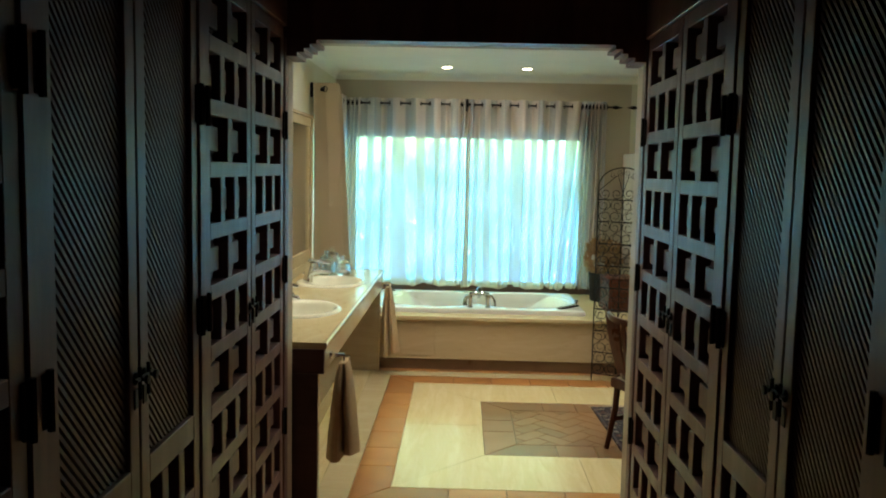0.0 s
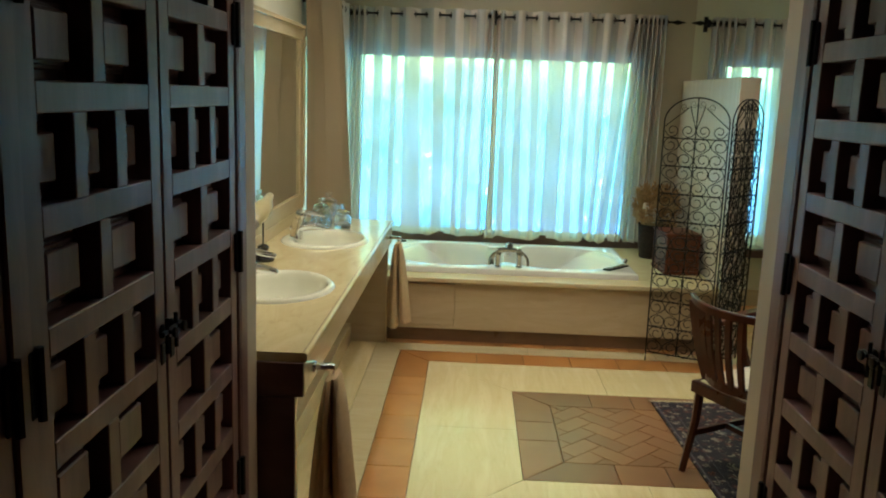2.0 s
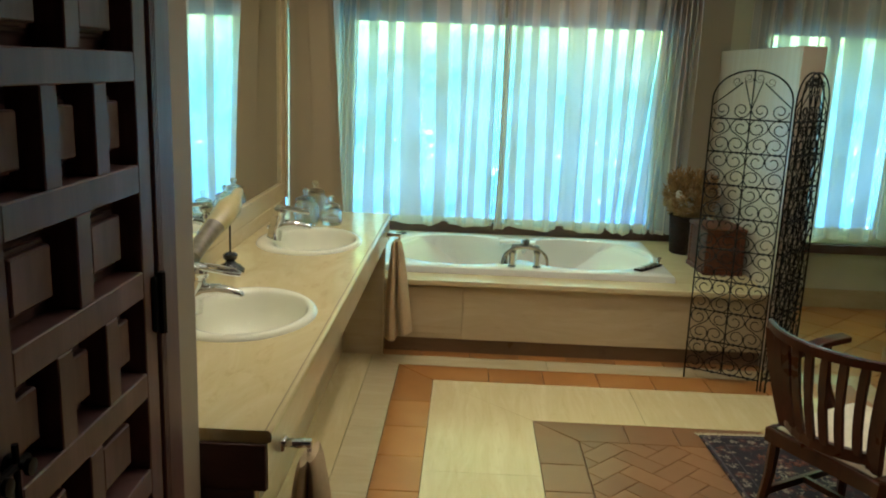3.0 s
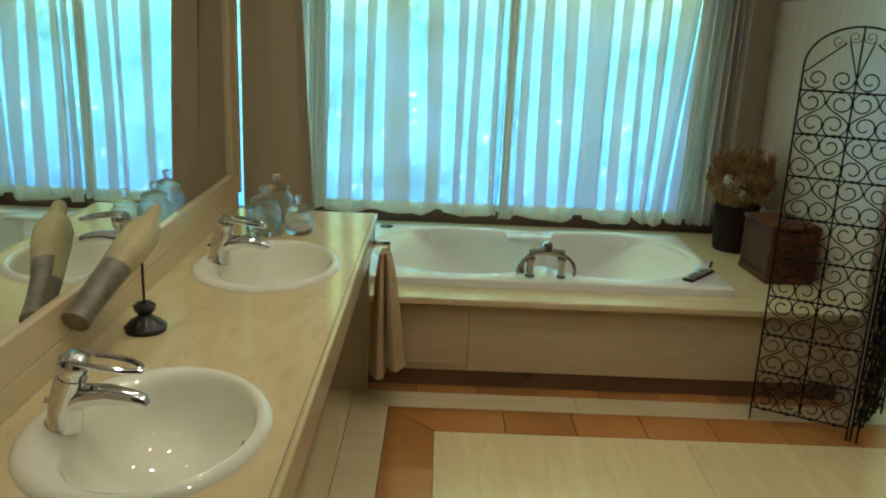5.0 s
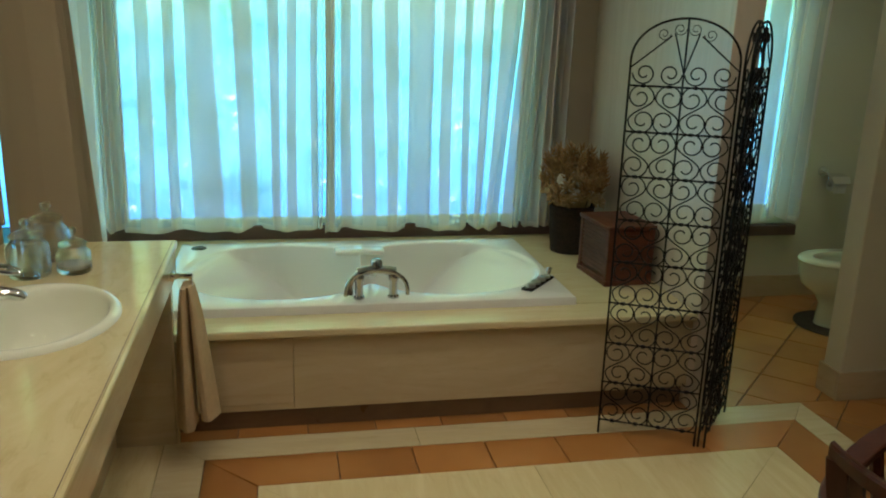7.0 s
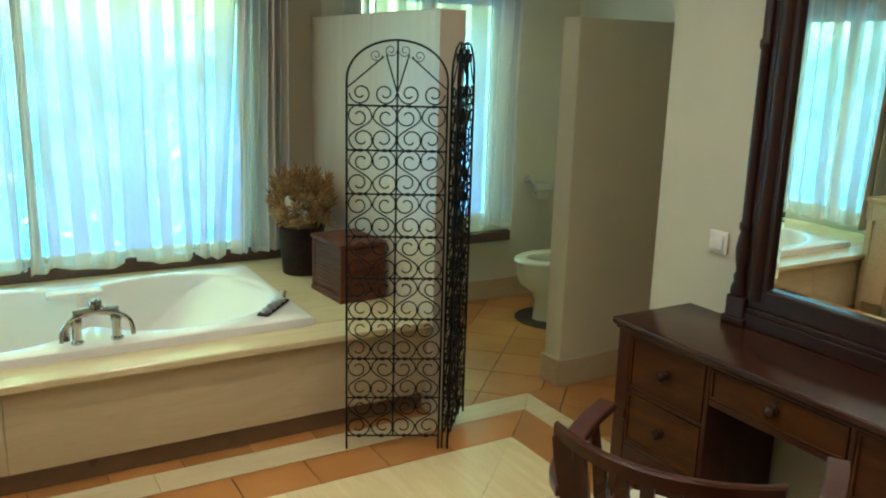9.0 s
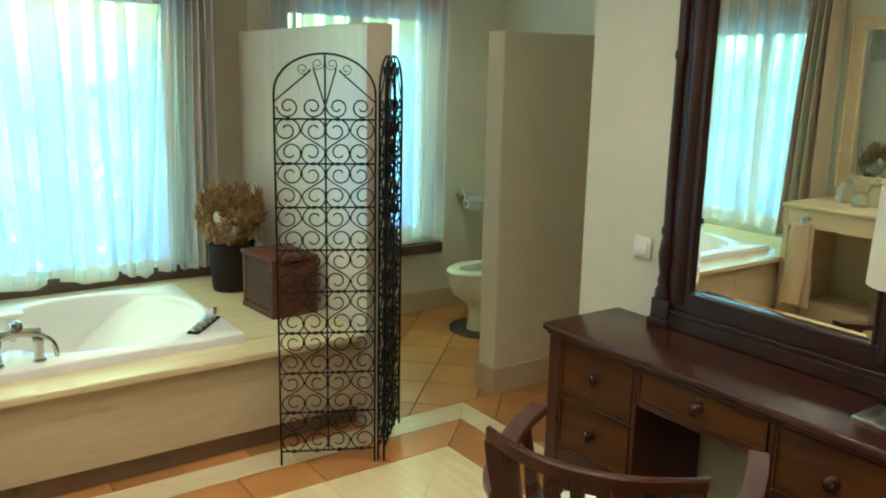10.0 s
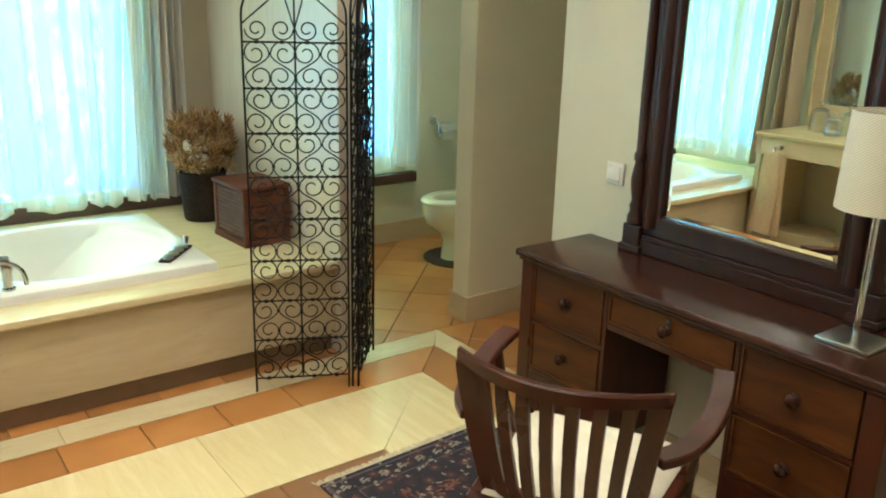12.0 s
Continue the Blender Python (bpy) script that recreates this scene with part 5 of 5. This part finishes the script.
def oval_loft(rings, seg=28, capped=True):
    """Rings of (centre x, half length, half width, z)."""
    bm = bmesh.new()
    rr = []
    for cx0, a, b, z in rings:
        rr.append([bm.verts.new((cx0 + a * math.cos(2 * math.pi * k / seg), b * math.sin(2 * math.pi * k / seg), z)) for k in range(seg)])
    for p, q in zip(rr, rr[1:]):
        for k in range(seg):
            bm.faces.new((p[k], p[(k + 1) % seg], q[(k + 1) % seg], q[k]))
    if capped:
        bm.faces.new(rr[0])
        bm.faces.new(rr[-1])
    else:
        for k in range(seg):
            bm.faces.new((rr[-1][k], rr[-1][(k + 1) % seg], rr[0][(k + 1) % seg], rr[0][k]))
    return bm


part("pedestal", oval_loft([(0.31, 0.17, 0.115, 0), (0.31, 0.165, 0.11, 0.02), (0.31, 0.155, 0.10, 0.14), (0.29, 0.17, 0.12, 0.20), (0.25, 0.225, 0.16, 0.27), (0.25, 0.245, 0.178, 0.33), (0.25, 0.25, 0.18, 0.385), (0.25, 0.25, 0.18, 0.40), (0.25, 0.19, 0.125, 0.40), (0.25, 0.14, 0.09, 0.30), (0.28, 0.08, 0.06, 0.24)]), CERAMIC, wc, "", True)
part("seat", oval_loft([(0.25, 0.255, 0.188, 0.402), (0.25, 0.26, 0.192, 0.412), (0.25, 0.255, 0.188, 0.424), (0.25, 0.24, 0.172, 0.432), (0.25, 0.175, 0.112, 0.430), (0.25, 0.165, 0.105, 0.418), (0.25, 0.165, 0.105, 0.403)], 28, False), CERAMIC, wc, "white seat ring", True)
part("neck", box(0.36, 0.825, -0.12, 0.12, 0.02, 0.395, 0.02), CERAMIC, wc, "", True)

mat = thing("toilet_mat", pose(2.92, 7.93, 0.001), "dark grey pedestal mat round the toilet foot", "mat")
part("mat_body", lathe([(0, 0), (1.0, 0), (1.0, 0.008), (0.97, 0.012), (0, 0.012)], 40, 0.225, 0.24), plain("grey_pile", (0.13, 0.10, 0.085), 0.95, var=0.2, scale=60, relief=0.8, spec=0.1), mat, "", True, at=pose(0.27, 0, 0))
holder = thing("toilet_roll_holder", pose(3.42, NORTH - 0.001, 0.80), "chrome toilet roll holder with hanging paper", "toilet roll holder")
part("plate", moved(lathe([(0, 0.012), (0.03, 0.012), (0.034, 0)], 16), pose(-0.05, 0, 0.04, 90)), CHROME, holder, "", True)
part("arm", tube([(-0.05, 0, 0.04), (-0.05, -0.06, 0.04), (-0.05, -0.075, 0.02), (-0.05, -0.075, -0.04), (0.07, -0.075, -0.04)], 0.006, 8), CHROME, holder, "", True)
part("flap", extrude_profile([(-0.02, 0.03), (-0.09, 0.02), (-0.125, -0.02), (-0.12, -0.02), (-0.088, 0.015), (-0.02, 0.026)], "x", -0.045, 0.08), CHROME, holder, "chrome cover flap", True)
part("roll", moved(lathe([(0.018, 0), (0.036, 0), (0.036, 0.095), (0.018, 0.095)], 20, closed=True), pose(-0.035, -0.075, -0.04, 0, 90)), SALT, holder, "white paper roll", True)
part("sheet", box(-0.03, 0.055, -0.113, -0.111, -0.085, -0.04), SALT, holder)

sw = thing("light_switch", pose(EAST - 0.001, 5.852, 1.038), "square white rocker light switch", "switch")
part("plate", box(-0.012, 0, -0.042, 0.042, -0.042, 0.042, 0.004), SWITCH, sw, "", True)
part("rocker", moved(box(-0.006, 0, -0.028, 0.028, -0.028, 0.028, 0.003), pose(-0.0125, 0, 0, 0, 4)), SWITCH, sw, "", True)

# ---- dressing table ----
DX, DY0, DY1, DZ = 1.915, 4.545, 5.95, 0.78
desk = thing("dressing_table", pose(0, 0, 0), "mahogany dressing table with knobbed drawers and a kneehole", "dressing table")
F = DX + 0.022
part("tabletop", box(DX, EAST - 0.016, DY0, DY1, DZ - 0.028, DZ, 0.009, 3), MAHOG_DARK, desk, "dark polished top", True)
part("top_moulding", box(F - 0.008, EAST - 0.02, DY0 + 0.012, DY1 - 0.012, DZ - 0.042, DZ - 0.0285, 0.004), MAHOG, desk)
for y0, y1 in ((DY1 - 0.085, DY1 - 0.02), (DY0 + 0.02, DY0 + 0.085)):
    part("corner_post", box(F, F + 0.05, y0, y1, 0.0, DZ - 0.0425, 0.005), MAHOG, desk)
    part("side_panel", box(F + 0.0505, EAST - 0.02, y0 + 0.01, y1 - 0.02, 0.16, DZ - 0.0425, 0.003), MAHOG, desk)
for y0, y1 in ((5.498, 5.514), (4.992, 5.008)):
    part("upright", box(F + 0.001, EAST - 0.03, y0, y1, 0.16, DZ - 0.0425, 0.002, 1), MAHOG, desk)
for y0, y1 in ((5.498, 5.545), (4.96, 5.008)):
    part("inner_leg", box(F + 0.002, F + 0.05, y0, y1, 0, 0.158, 0.005), MAHOG, desk)
for y0, y1 in ((5.515, DY1 - 0.03), (DY0 + 0.03, 4.991)):
    part("back_panel", box(EAST - 0.029, EAST - 0.02, y0, y1, 0.16, DZ - 0.043), MAHOG_DARK, desk)
part("drawer_back", box(F + 0.30, F + 0.312, 5.009, 5.497, 0.63, DZ - 0.043), MAHOG_DARK, desk)
for y0, y1 in ((5.515, DY1 - 0.086), (DY0 + 0.086, 4.991)):
    part("rail", box(F + 0.003, F + 0.05, y0, y1, 0.518, 0.535, 0.002, 1), MAHOG, desk)
    part("rail", box(F + 0.003, F + 0.05, y0, y1, 0.31, 0.328, 0.002, 1), MAHOG, desk)
    part("carcass_bottom", box(F + 0.003, EAST - 0.03, y0, y1, 0.16, 0.309), MAHOG, desk)


def drawer(y0, y1, z0, z1):
    d = part("drawer", box(F + 0.006, F + 0.30, y0 + 0.004, y1 - 0.004, z0 + 0.003, z1 - 0.003, 0.003, 1), DRAWER, desk, "drawer with a turned knob")
    part("bead", join(box(F - 0.001, F + 0.0055, y0 + 0.004, y1 - 0.004, z1 - 0.011, z1 - 0.003), box(F - 0.001, F + 0.0055, y0 + 0.004, y1 - 0.004, z0 + 0.003, z0 + 0.011),
                      box(F - 0.001, F + 0.0055, y0 + 0.004, y0 + 0.012, z0 + 0.011, z1 - 0.011), box(F - 0.001, F + 0.0055, y1 - 0.012, y1 - 0.004, z0 + 0.011, z1 - 0.011)), DRAWER, d)
    part("knob", lathe([(0.0, 0), (0.016, 0), (0.017, 0.004), (0.008, 0.01), (0.009, 0.016), (0.018, 0.024), (0.019, 0.03), (0.012, 0.037), (0, 0.039)], 18), MAHOG_DARK, d, "turned dark knob", True, at=pose(F + 0.006, (y0 + y1) / 2, (z0 + z1) / 2, 0, -90))
    return d


for z0, z1 in ((0.536, 0.736), (0.329, 0.517)):
    drawer(5.515, DY1 - 0.086, z0, z1)
    drawer(DY0 + 0.086, 4.991, z0, z1)
mid = drawer(5.009, 5.497, 0.63, 0.736)
part("keyhole", lathe([(0, 0.003), (0.01, 0.003), (0.012, 0)], 12), BLACK, mid, "dark keyhole plate", True, at=pose(F + 0.005, 5.253, 0.715, 0, -90))
part("kneehole_rail", box(F + 0.003, F + 0.03, 5.0095, 5.4965, 0.605, 0.629, 0.003), MAHOG, desk)

dm = thing("dresser_mirror", pose(0, 0, 0), "tall dressing mirror with a dark polished mahogany surround", "mirror")
MX = EAST - 0.055
part("foot_board", join(box(MX - 0.012, EAST - 0.017, 4.80, 5.71, DZ, DZ + 0.05, 0.003), box(MX - 0.006, EAST - 0.017, 4.81, 5.70, DZ + 0.05, DZ + 0.07, 0.004)), MAHOG_FRAME, dm)
for y in (5.695, 4.815):
    part("post_block", join(box(MX - 0.03, EAST - 0.017, y - 0.05, y + 0.05, DZ, DZ + 0.025, 0.004), box(MX - 0.022, EAST - 0.017, y - 0.04, y + 0.04, DZ + 0.025, DZ + 0.1, 0.005)), MAHOG_FRAME, dm, "square foot of the post")
part("inner_moulding", join(box(MX - 0.004, MX, 4.928, 5.582, 0.912, 0.922, 0.002), box(MX - 0.004, MX, 5.582, 5.592, 0.912, 2.06, 0.002), box(MX - 0.004, MX, 4.918, 4.928, 0.912, 2.06, 0.002)), MAHOG_FRAME, dm)
part("frame_bottom", box(MX, EAST - 0.017, 4.85, 5.66, DZ + 0.0705, 0.925, 0.006), MAHOG_FRAME, dm)
part("frame_top", box(MX, EAST - 0.017, 4.85, 5.66, 2.05, 2.14, 0.006), MAHOG_FRAME, dm)
part("crest", box(MX - 0.02, EAST - 0.017, 4.75, 5.76, 2.1405, 2.22, 0.015), MAHOG_FRAME, dm)
for y0, y1 in ((5.58, 5.66), (4.85, 4.93)):
    part("frame_side", box(MX, EAST - 0.017, y0, y1, 0.9255, 2.0495, 0.006), MAHOG_FRAME, dm)
for y0, y1, yc in ((5.6605, 5.722, 5.63), (4.788, 4.8495, 4.88)):
    part("side_board", box(MX + 0.004, EAST - 0.017, y0, y1, DZ + 0.1005, 2.14, 0.004), MAHOG_FRAME, dm)
    part("side_moulding", extrude_profile([(MX, yc - 0.026), (MX - 0.010, yc - 0.022), (MX - 0.019, yc - 0.010), (MX - 0.021, yc), (MX - 0.019, yc + 0.010), (MX - 0.010, yc + 0.022), (MX, yc + 0.026)], "z", DZ + 0.1005, 2.14), MAHOG_FRAME, dm, "rounded upright moulding", True)
for y in (5.70, 4.81):
    prof = [(0, 0.1055), (0.036, 0.1055), (0.036, 0.13), (0.026, 0.15), (0.03, 0.17), (0.022, 0.19), (0.03, 0.23), (0.033, 0.27), (0.026, 0.31), (0.021, 0.33), (0.028, 0.34), (0.028, 0.36), (0.021, 0.37), (0.023, 0.6), (0.021, 0.95), (0.028, 0.96), (0.028, 0.98), (0.021, 0.99), (0.023, 1.2), (0.03, 1.25), (0.03, 1.36), (0, 1.36)]
    part("turned_post", lathe([(r * 0.85, z) for r, z in prof], 20), MAHOG_FRAME, dm, "turned half post", True, at=pose(MX + 0.002, y, DZ))
bm = bmesh.new()
ya, yb, za, zb, e = 4.925, 5.585, 0.92, 2.055, 0.028
out = [bm.verts.new((MX + 0.0135, y, z)) for y, z in ((ya, za), (yb, za), (yb, zb), (ya, zb))]
inn = [bm.verts.new((MX + 0.012, y, z)) for y, z in ((ya + e, za + e), (yb - e, za + e), (yb - e, zb - e), (ya + e, zb - e))]
for k in range(4):
    bm.faces.new((out[k], out[(k + 1) % 4], inn[(k + 1) % 4], inn[k]))
bm.faces.new(inn)
bm.faces.new([bm.verts.new((MX + 0.022, v.co.y, v.co.z)) for v in out][::-1])
part("mirror_glass", bm, MIRROR, dm, "clear mirror glass")

lamp = thing("table_lamp", pose(2.115, 4.765, DZ), "table lamp with a steel stem, square foot and cream drum shade", "lamp")
part("foot", box(-0.075, 0.075, -0.075, 0.075, 0, 0.012, 0.003), BRUSHED, lamp, "square brushed steel foot", True)
part("stem", tube([(0, 0, 0.012), (0, 0, 0.5)], 0.009, 12), CHROME, lamp, "", True)
part("shade", lathe([(0.108, 0.375), (0.1, 0.63), (0.097, 0.63), (0.105, 0.375)], 40, closed=True), SHADE, lamp, "cream woven drum shade", True)
part("shade_ring", join(tube([(0.1, 0, 0.62), (-0.1, 0, 0.62)], 0.003, 6), tube([(0, 0.1, 0.62), (0, -0.1, 0.62)], 0.003, 6)), CHROME, lamp)
part("bulb_holder", lathe([(0, 0.5), (0.018, 0.5), (0.018, 0.55), (0, 0.56)], 12), SWITCH, lamp, "", True)

# ---- rug ----
rug = thing("rug", pose(1.13, 6.035, 0.0005, 0, 0, 2.5), "dark patterned woven rug with a cream fringe", "rug")
RW, RL = 0.78, 1.35
part("rug_field", box(0, RW, -RL, 0, 0, 0.011, 0.004), RUG, rug, "dark blue and red pattern")
part("edge_band", join(box(0.012, RW - 0.012, -0.03, -0.022, 0.0112, 0.0125), box(0.012, 0.02, -RL + 0.02, -0.03, 0.0112, 0.0125), box(0.09, 0.094, -RL + 0.02, -0.11, 0.0112, 0.0122), box(0.09, RW - 0.09, -0.115, -0.111, 0.0112, 0.0122)), plain("rug_line", (0.10, 0.085, 0.10), 0.95, var=0.2, scale=50), rug)
rnd = random.Random(9)
motif = plain("rug_motif", (0.36, 0.32, 0.26), 0.95, var=0.3, scale=60)
motif_red = plain("rug_motif_rust", (0.22, 0.075, 0.045), 0.95, var=0.3, scale=60)


def knot():
    bms = []
    for k in range(7):
        x, y = rnd.uniform(-0.017, 0.017), rnd.uniform(-0.013, 0.013)
        bms.append(moved(box(-0.009, 0.009, -0.0022, 0.0022, 0.0112, 0.0124), pose(x, y, 0, 0, 0, rnd.choice((25, -25, 70, -60)))))
    return join(*bms)


KNOT, KNOT_RED = ready("motif", knot(), motif), ready("motif", knot(), motif_red)
for k in range(9):
    part("motif", KNOT, None, rug, at=pose(0.06 + 0.082 * k, -0.07, 0))
for k in range(14):
    part("motif", KNOT if k % 3 else KNOT_RED, None, rug, at=pose(0.052, -0.15 - 0.085 * k, 0, 0, 0, 90))
for k in range(26):
    part("motif", KNOT_RED if k % 2 else KNOT, None, rug, at=pose(rnd.uniform(0.14, RW - 0.06), rnd.uniform(-RL + 0.1, -0.17), 0, 0, 0, rnd.uniform(0, 180)) @ Matrix.Diagonal((1.7, 1.5, 1, 1)))
bms = []
for k in range(150):
    x = RW * k / 149
    a = rnd.uniform(-0.01, 0.01)
    bms.append(tube([(x, 0.0, 0.006), (x + a, 0.03 + rnd.uniform(-0.006, 0.008), 0.003)], 0.0035, 4))
tagged(part("fringe", join(*bms), FRINGE, rug, "cream cotton fringe"), kind="stuff")


# ---- chair ----
def chair(m):
    """Local: faces +y, back at y = 0."""
    root = thing("armchair", m, "mahogany slat-back armchair with a cream seat cushion", "chair")
    SH = 0.44

    def back_curve(z, u):
        """u from -1 to 1 across the back; leans back and bows with height."""
        lean = -0.085 * max(0, (z - SH) / 0.42)
        w = 0.188 + 0.063 * max(0, (z - SH) / 0.42)
        return (w * u, lean + 0.09 * (u * u) - 0.044, z)
    # top rail
    bm = bmesh.new()
    rings = []
    for k in range(17):
        u = -1.04 + 2.08 * k / 16
        x, y, z = back_curve(0.838, u)
        h = 0.014 + 0.008 * math.cos(u * 1.5)
        rings.append([bm.verts.new(v) for v in ((x, y - 0.012, z - h), (x, y + 0.012, z - h), (x, y + 0.012, z + 0.010), (x, y + 0.006, z + 0.014), (x, y - 0.008, z + 0.014), (x, y - 0.013, z + 0.009))])
    for p, q in zip(rings, rings[1:]):
        for k in range(6):
            bm.faces.new((p[k], p[(k + 1) % 6], q[(k + 1) % 6], q[k]))
    bm.faces.new(rings[0])
    bm.faces.new(rings[-1])
    part("top_rail", bm, MAHOG, root, "", True)

    def upright(name, u, w, d, z0, z1):
        bm = bmesh.new()
        rings = []
        for k in range(11):
            z = z0 + (z1 - z0) * k / 10
            x, y, _ = back_curve(z, u)
            y += -0.012 * math.sin(math.pi * k / 10)
            rings.append([bm.verts.new((x + a, y + b, z)) for a, b in ((-w, -d), (w, -d), (w, d), (-w, d))])
        for p, q in zip(rings, rings[1:]):
            for k in range(4):
                bm.faces.new((p[k], p[(k + 1) % 4], q[(k + 1) % 4], q[k]))
        bm.faces.new(rings[0])
        bm.faces.new(rings[-1])
        bmesh.ops.bevel(bm, geom=[e for e in bm.edges if abs(e.verts[0].co.z - e.verts[1].co.z) > 0.01], offset=0.003, segments=1, affect="EDGES")
        part(name, bm, MAHOG, root)
    for k in range(7):
        upright("slat", -0.72 + 0.24 * k, 0.015, 0.007, 0.50, 0.822)
    upright("back_post", -0.95, 0.024, 0.013, SH, 0.822)
    upright("back_post", 0.95, 0.024, 0.013, SH, 0.822)
    part("lower_rail", bar([back_curve(0.47, -1 + 2 * k / 8) for k in range(9)], 0.022, 0.04), MAHOG, root)
    for s in (-1, 1):
        part("back_leg", tube([(s * 0.215, 0.03, SH), (s * 0.213, 0.015, 0.25), (s * 0.215, -0.04, 0.0)], [0.022, 0.02, 0.016], 6), MAHOG, root)
        part("front_leg", tube([(s * 0.245, 0.47, SH - 0.02), (s * 0.243, 0.475, 0.2), (s * 0.243, 0.475, 0.0)], [0.024, 0.02, 0.016], 6), MAHOG, root)
        # arm: rises from the back, sweeps down and forward
        x1, y1, _ = back_curve(0.70, s)
        ctrl = [(x1, y1, 0.655), (s * 0.275, 0.06, 0.655), (s * 0.305, 0.16, 0.66), (s * 0.318, 0.26, 0.67), (s * 0.318, 0.36, 0.685), (s * 0.308, 0.46, 0.695)]
        arm = []
        for k in range(len(ctrl) - 1):
            p0, p1, p2, p3 = (Vector(ctrl[max(0, min(len(ctrl) - 1, k + d))]) for d in (-1, 0, 1, 2))
            for t in (0, 0.25, 0.5, 0.75):
                arm.append(0.5 * (2 * p1 + (p2 - p0) * t + (2 * p0 - 5 * p1 + 4 * p2 - p3) * t * t + (3 * p1 - p0 - 3 * p2 + p3) * t ** 3))
        arm.append(Vector(ctrl[-1]))
        bm = bar(arm, 0.058, 0.026)
        bmesh.ops.bevel(bm, geom=bm.edges[:], offset=0.004, segments=1, affect="EDGES")
        part("arm", bm, MAHOG, root, "", True)
        part("arm_support", tube([(s * 0.25, 0.36, SH - 0.01), (s * 0.278, 0.34, 0.55), (s * 0.315, 0.36, 0.69)], [0.02, 0.016, 0.018], 6), MAHOG, root)
        part("side_stretcher", bar([(s * 0.214, -0.01, 0.17), (s * 0.243, 0.47, 0.17)], 0.018, 0.028), MAHOG, root)
    part("cross_stretcher", bar([(-0.228, 0.22, 0.175), (0.228, 0.22, 0.175)], 0.018, 0.024), MAHOG, root)
    part("seat_frame", prism([(-0.235, -0.01), (0.235, -0.01), (0.27, 0.49), (-0.27, 0.49)], SH - 0.055, SH, 0.006), MAHOG, root)
    cush = bmesh.new()
    n = 14
    g = []
    for j in range(n + 1):
        row = []
        for i in range(n + 1):
            u, v = -1 + 2 * i / n, j / n
            e = max(0.0, 1 - abs(u) ** 6) * max(0.0, 1 - abs(2 * v - 1) ** 6)
            row.append(cush.verts.new(((0.20 + 0.045 * v) * u, 0.01 + 0.465 * v, SH + 0.004 + 0.045 * e ** 0.4)))
        g.append(row)
    for j in range(n):
        for i in range(n):
            cush.faces.new((g[j][i], g[j][i + 1], g[j + 1][i + 1], g[j + 1][i]))
    edge = g[0] + [r[-1] for r in g[1:]] + g[-1][-2::-1] + [r[0] for r in g[-2:0:-1]]
    low = cush.faces.new([cush.verts.new((v.co.x, v.co.y, SH + 0.001)) for v in edge][::-1])
    lv = list(reversed(low.verts))
    for i in range(len(edge)):
        cush.faces.new((edge[i], edge[(i + 1) % len(edge)], lv[(i + 1) % len(edge)], lv[i]))
    part("cushion", cush, CUSHION, root, "flat cream seat cushion", True)
    return root


chair(pose(1.225, 4.99, 0.0, 0, 0, -62.5))
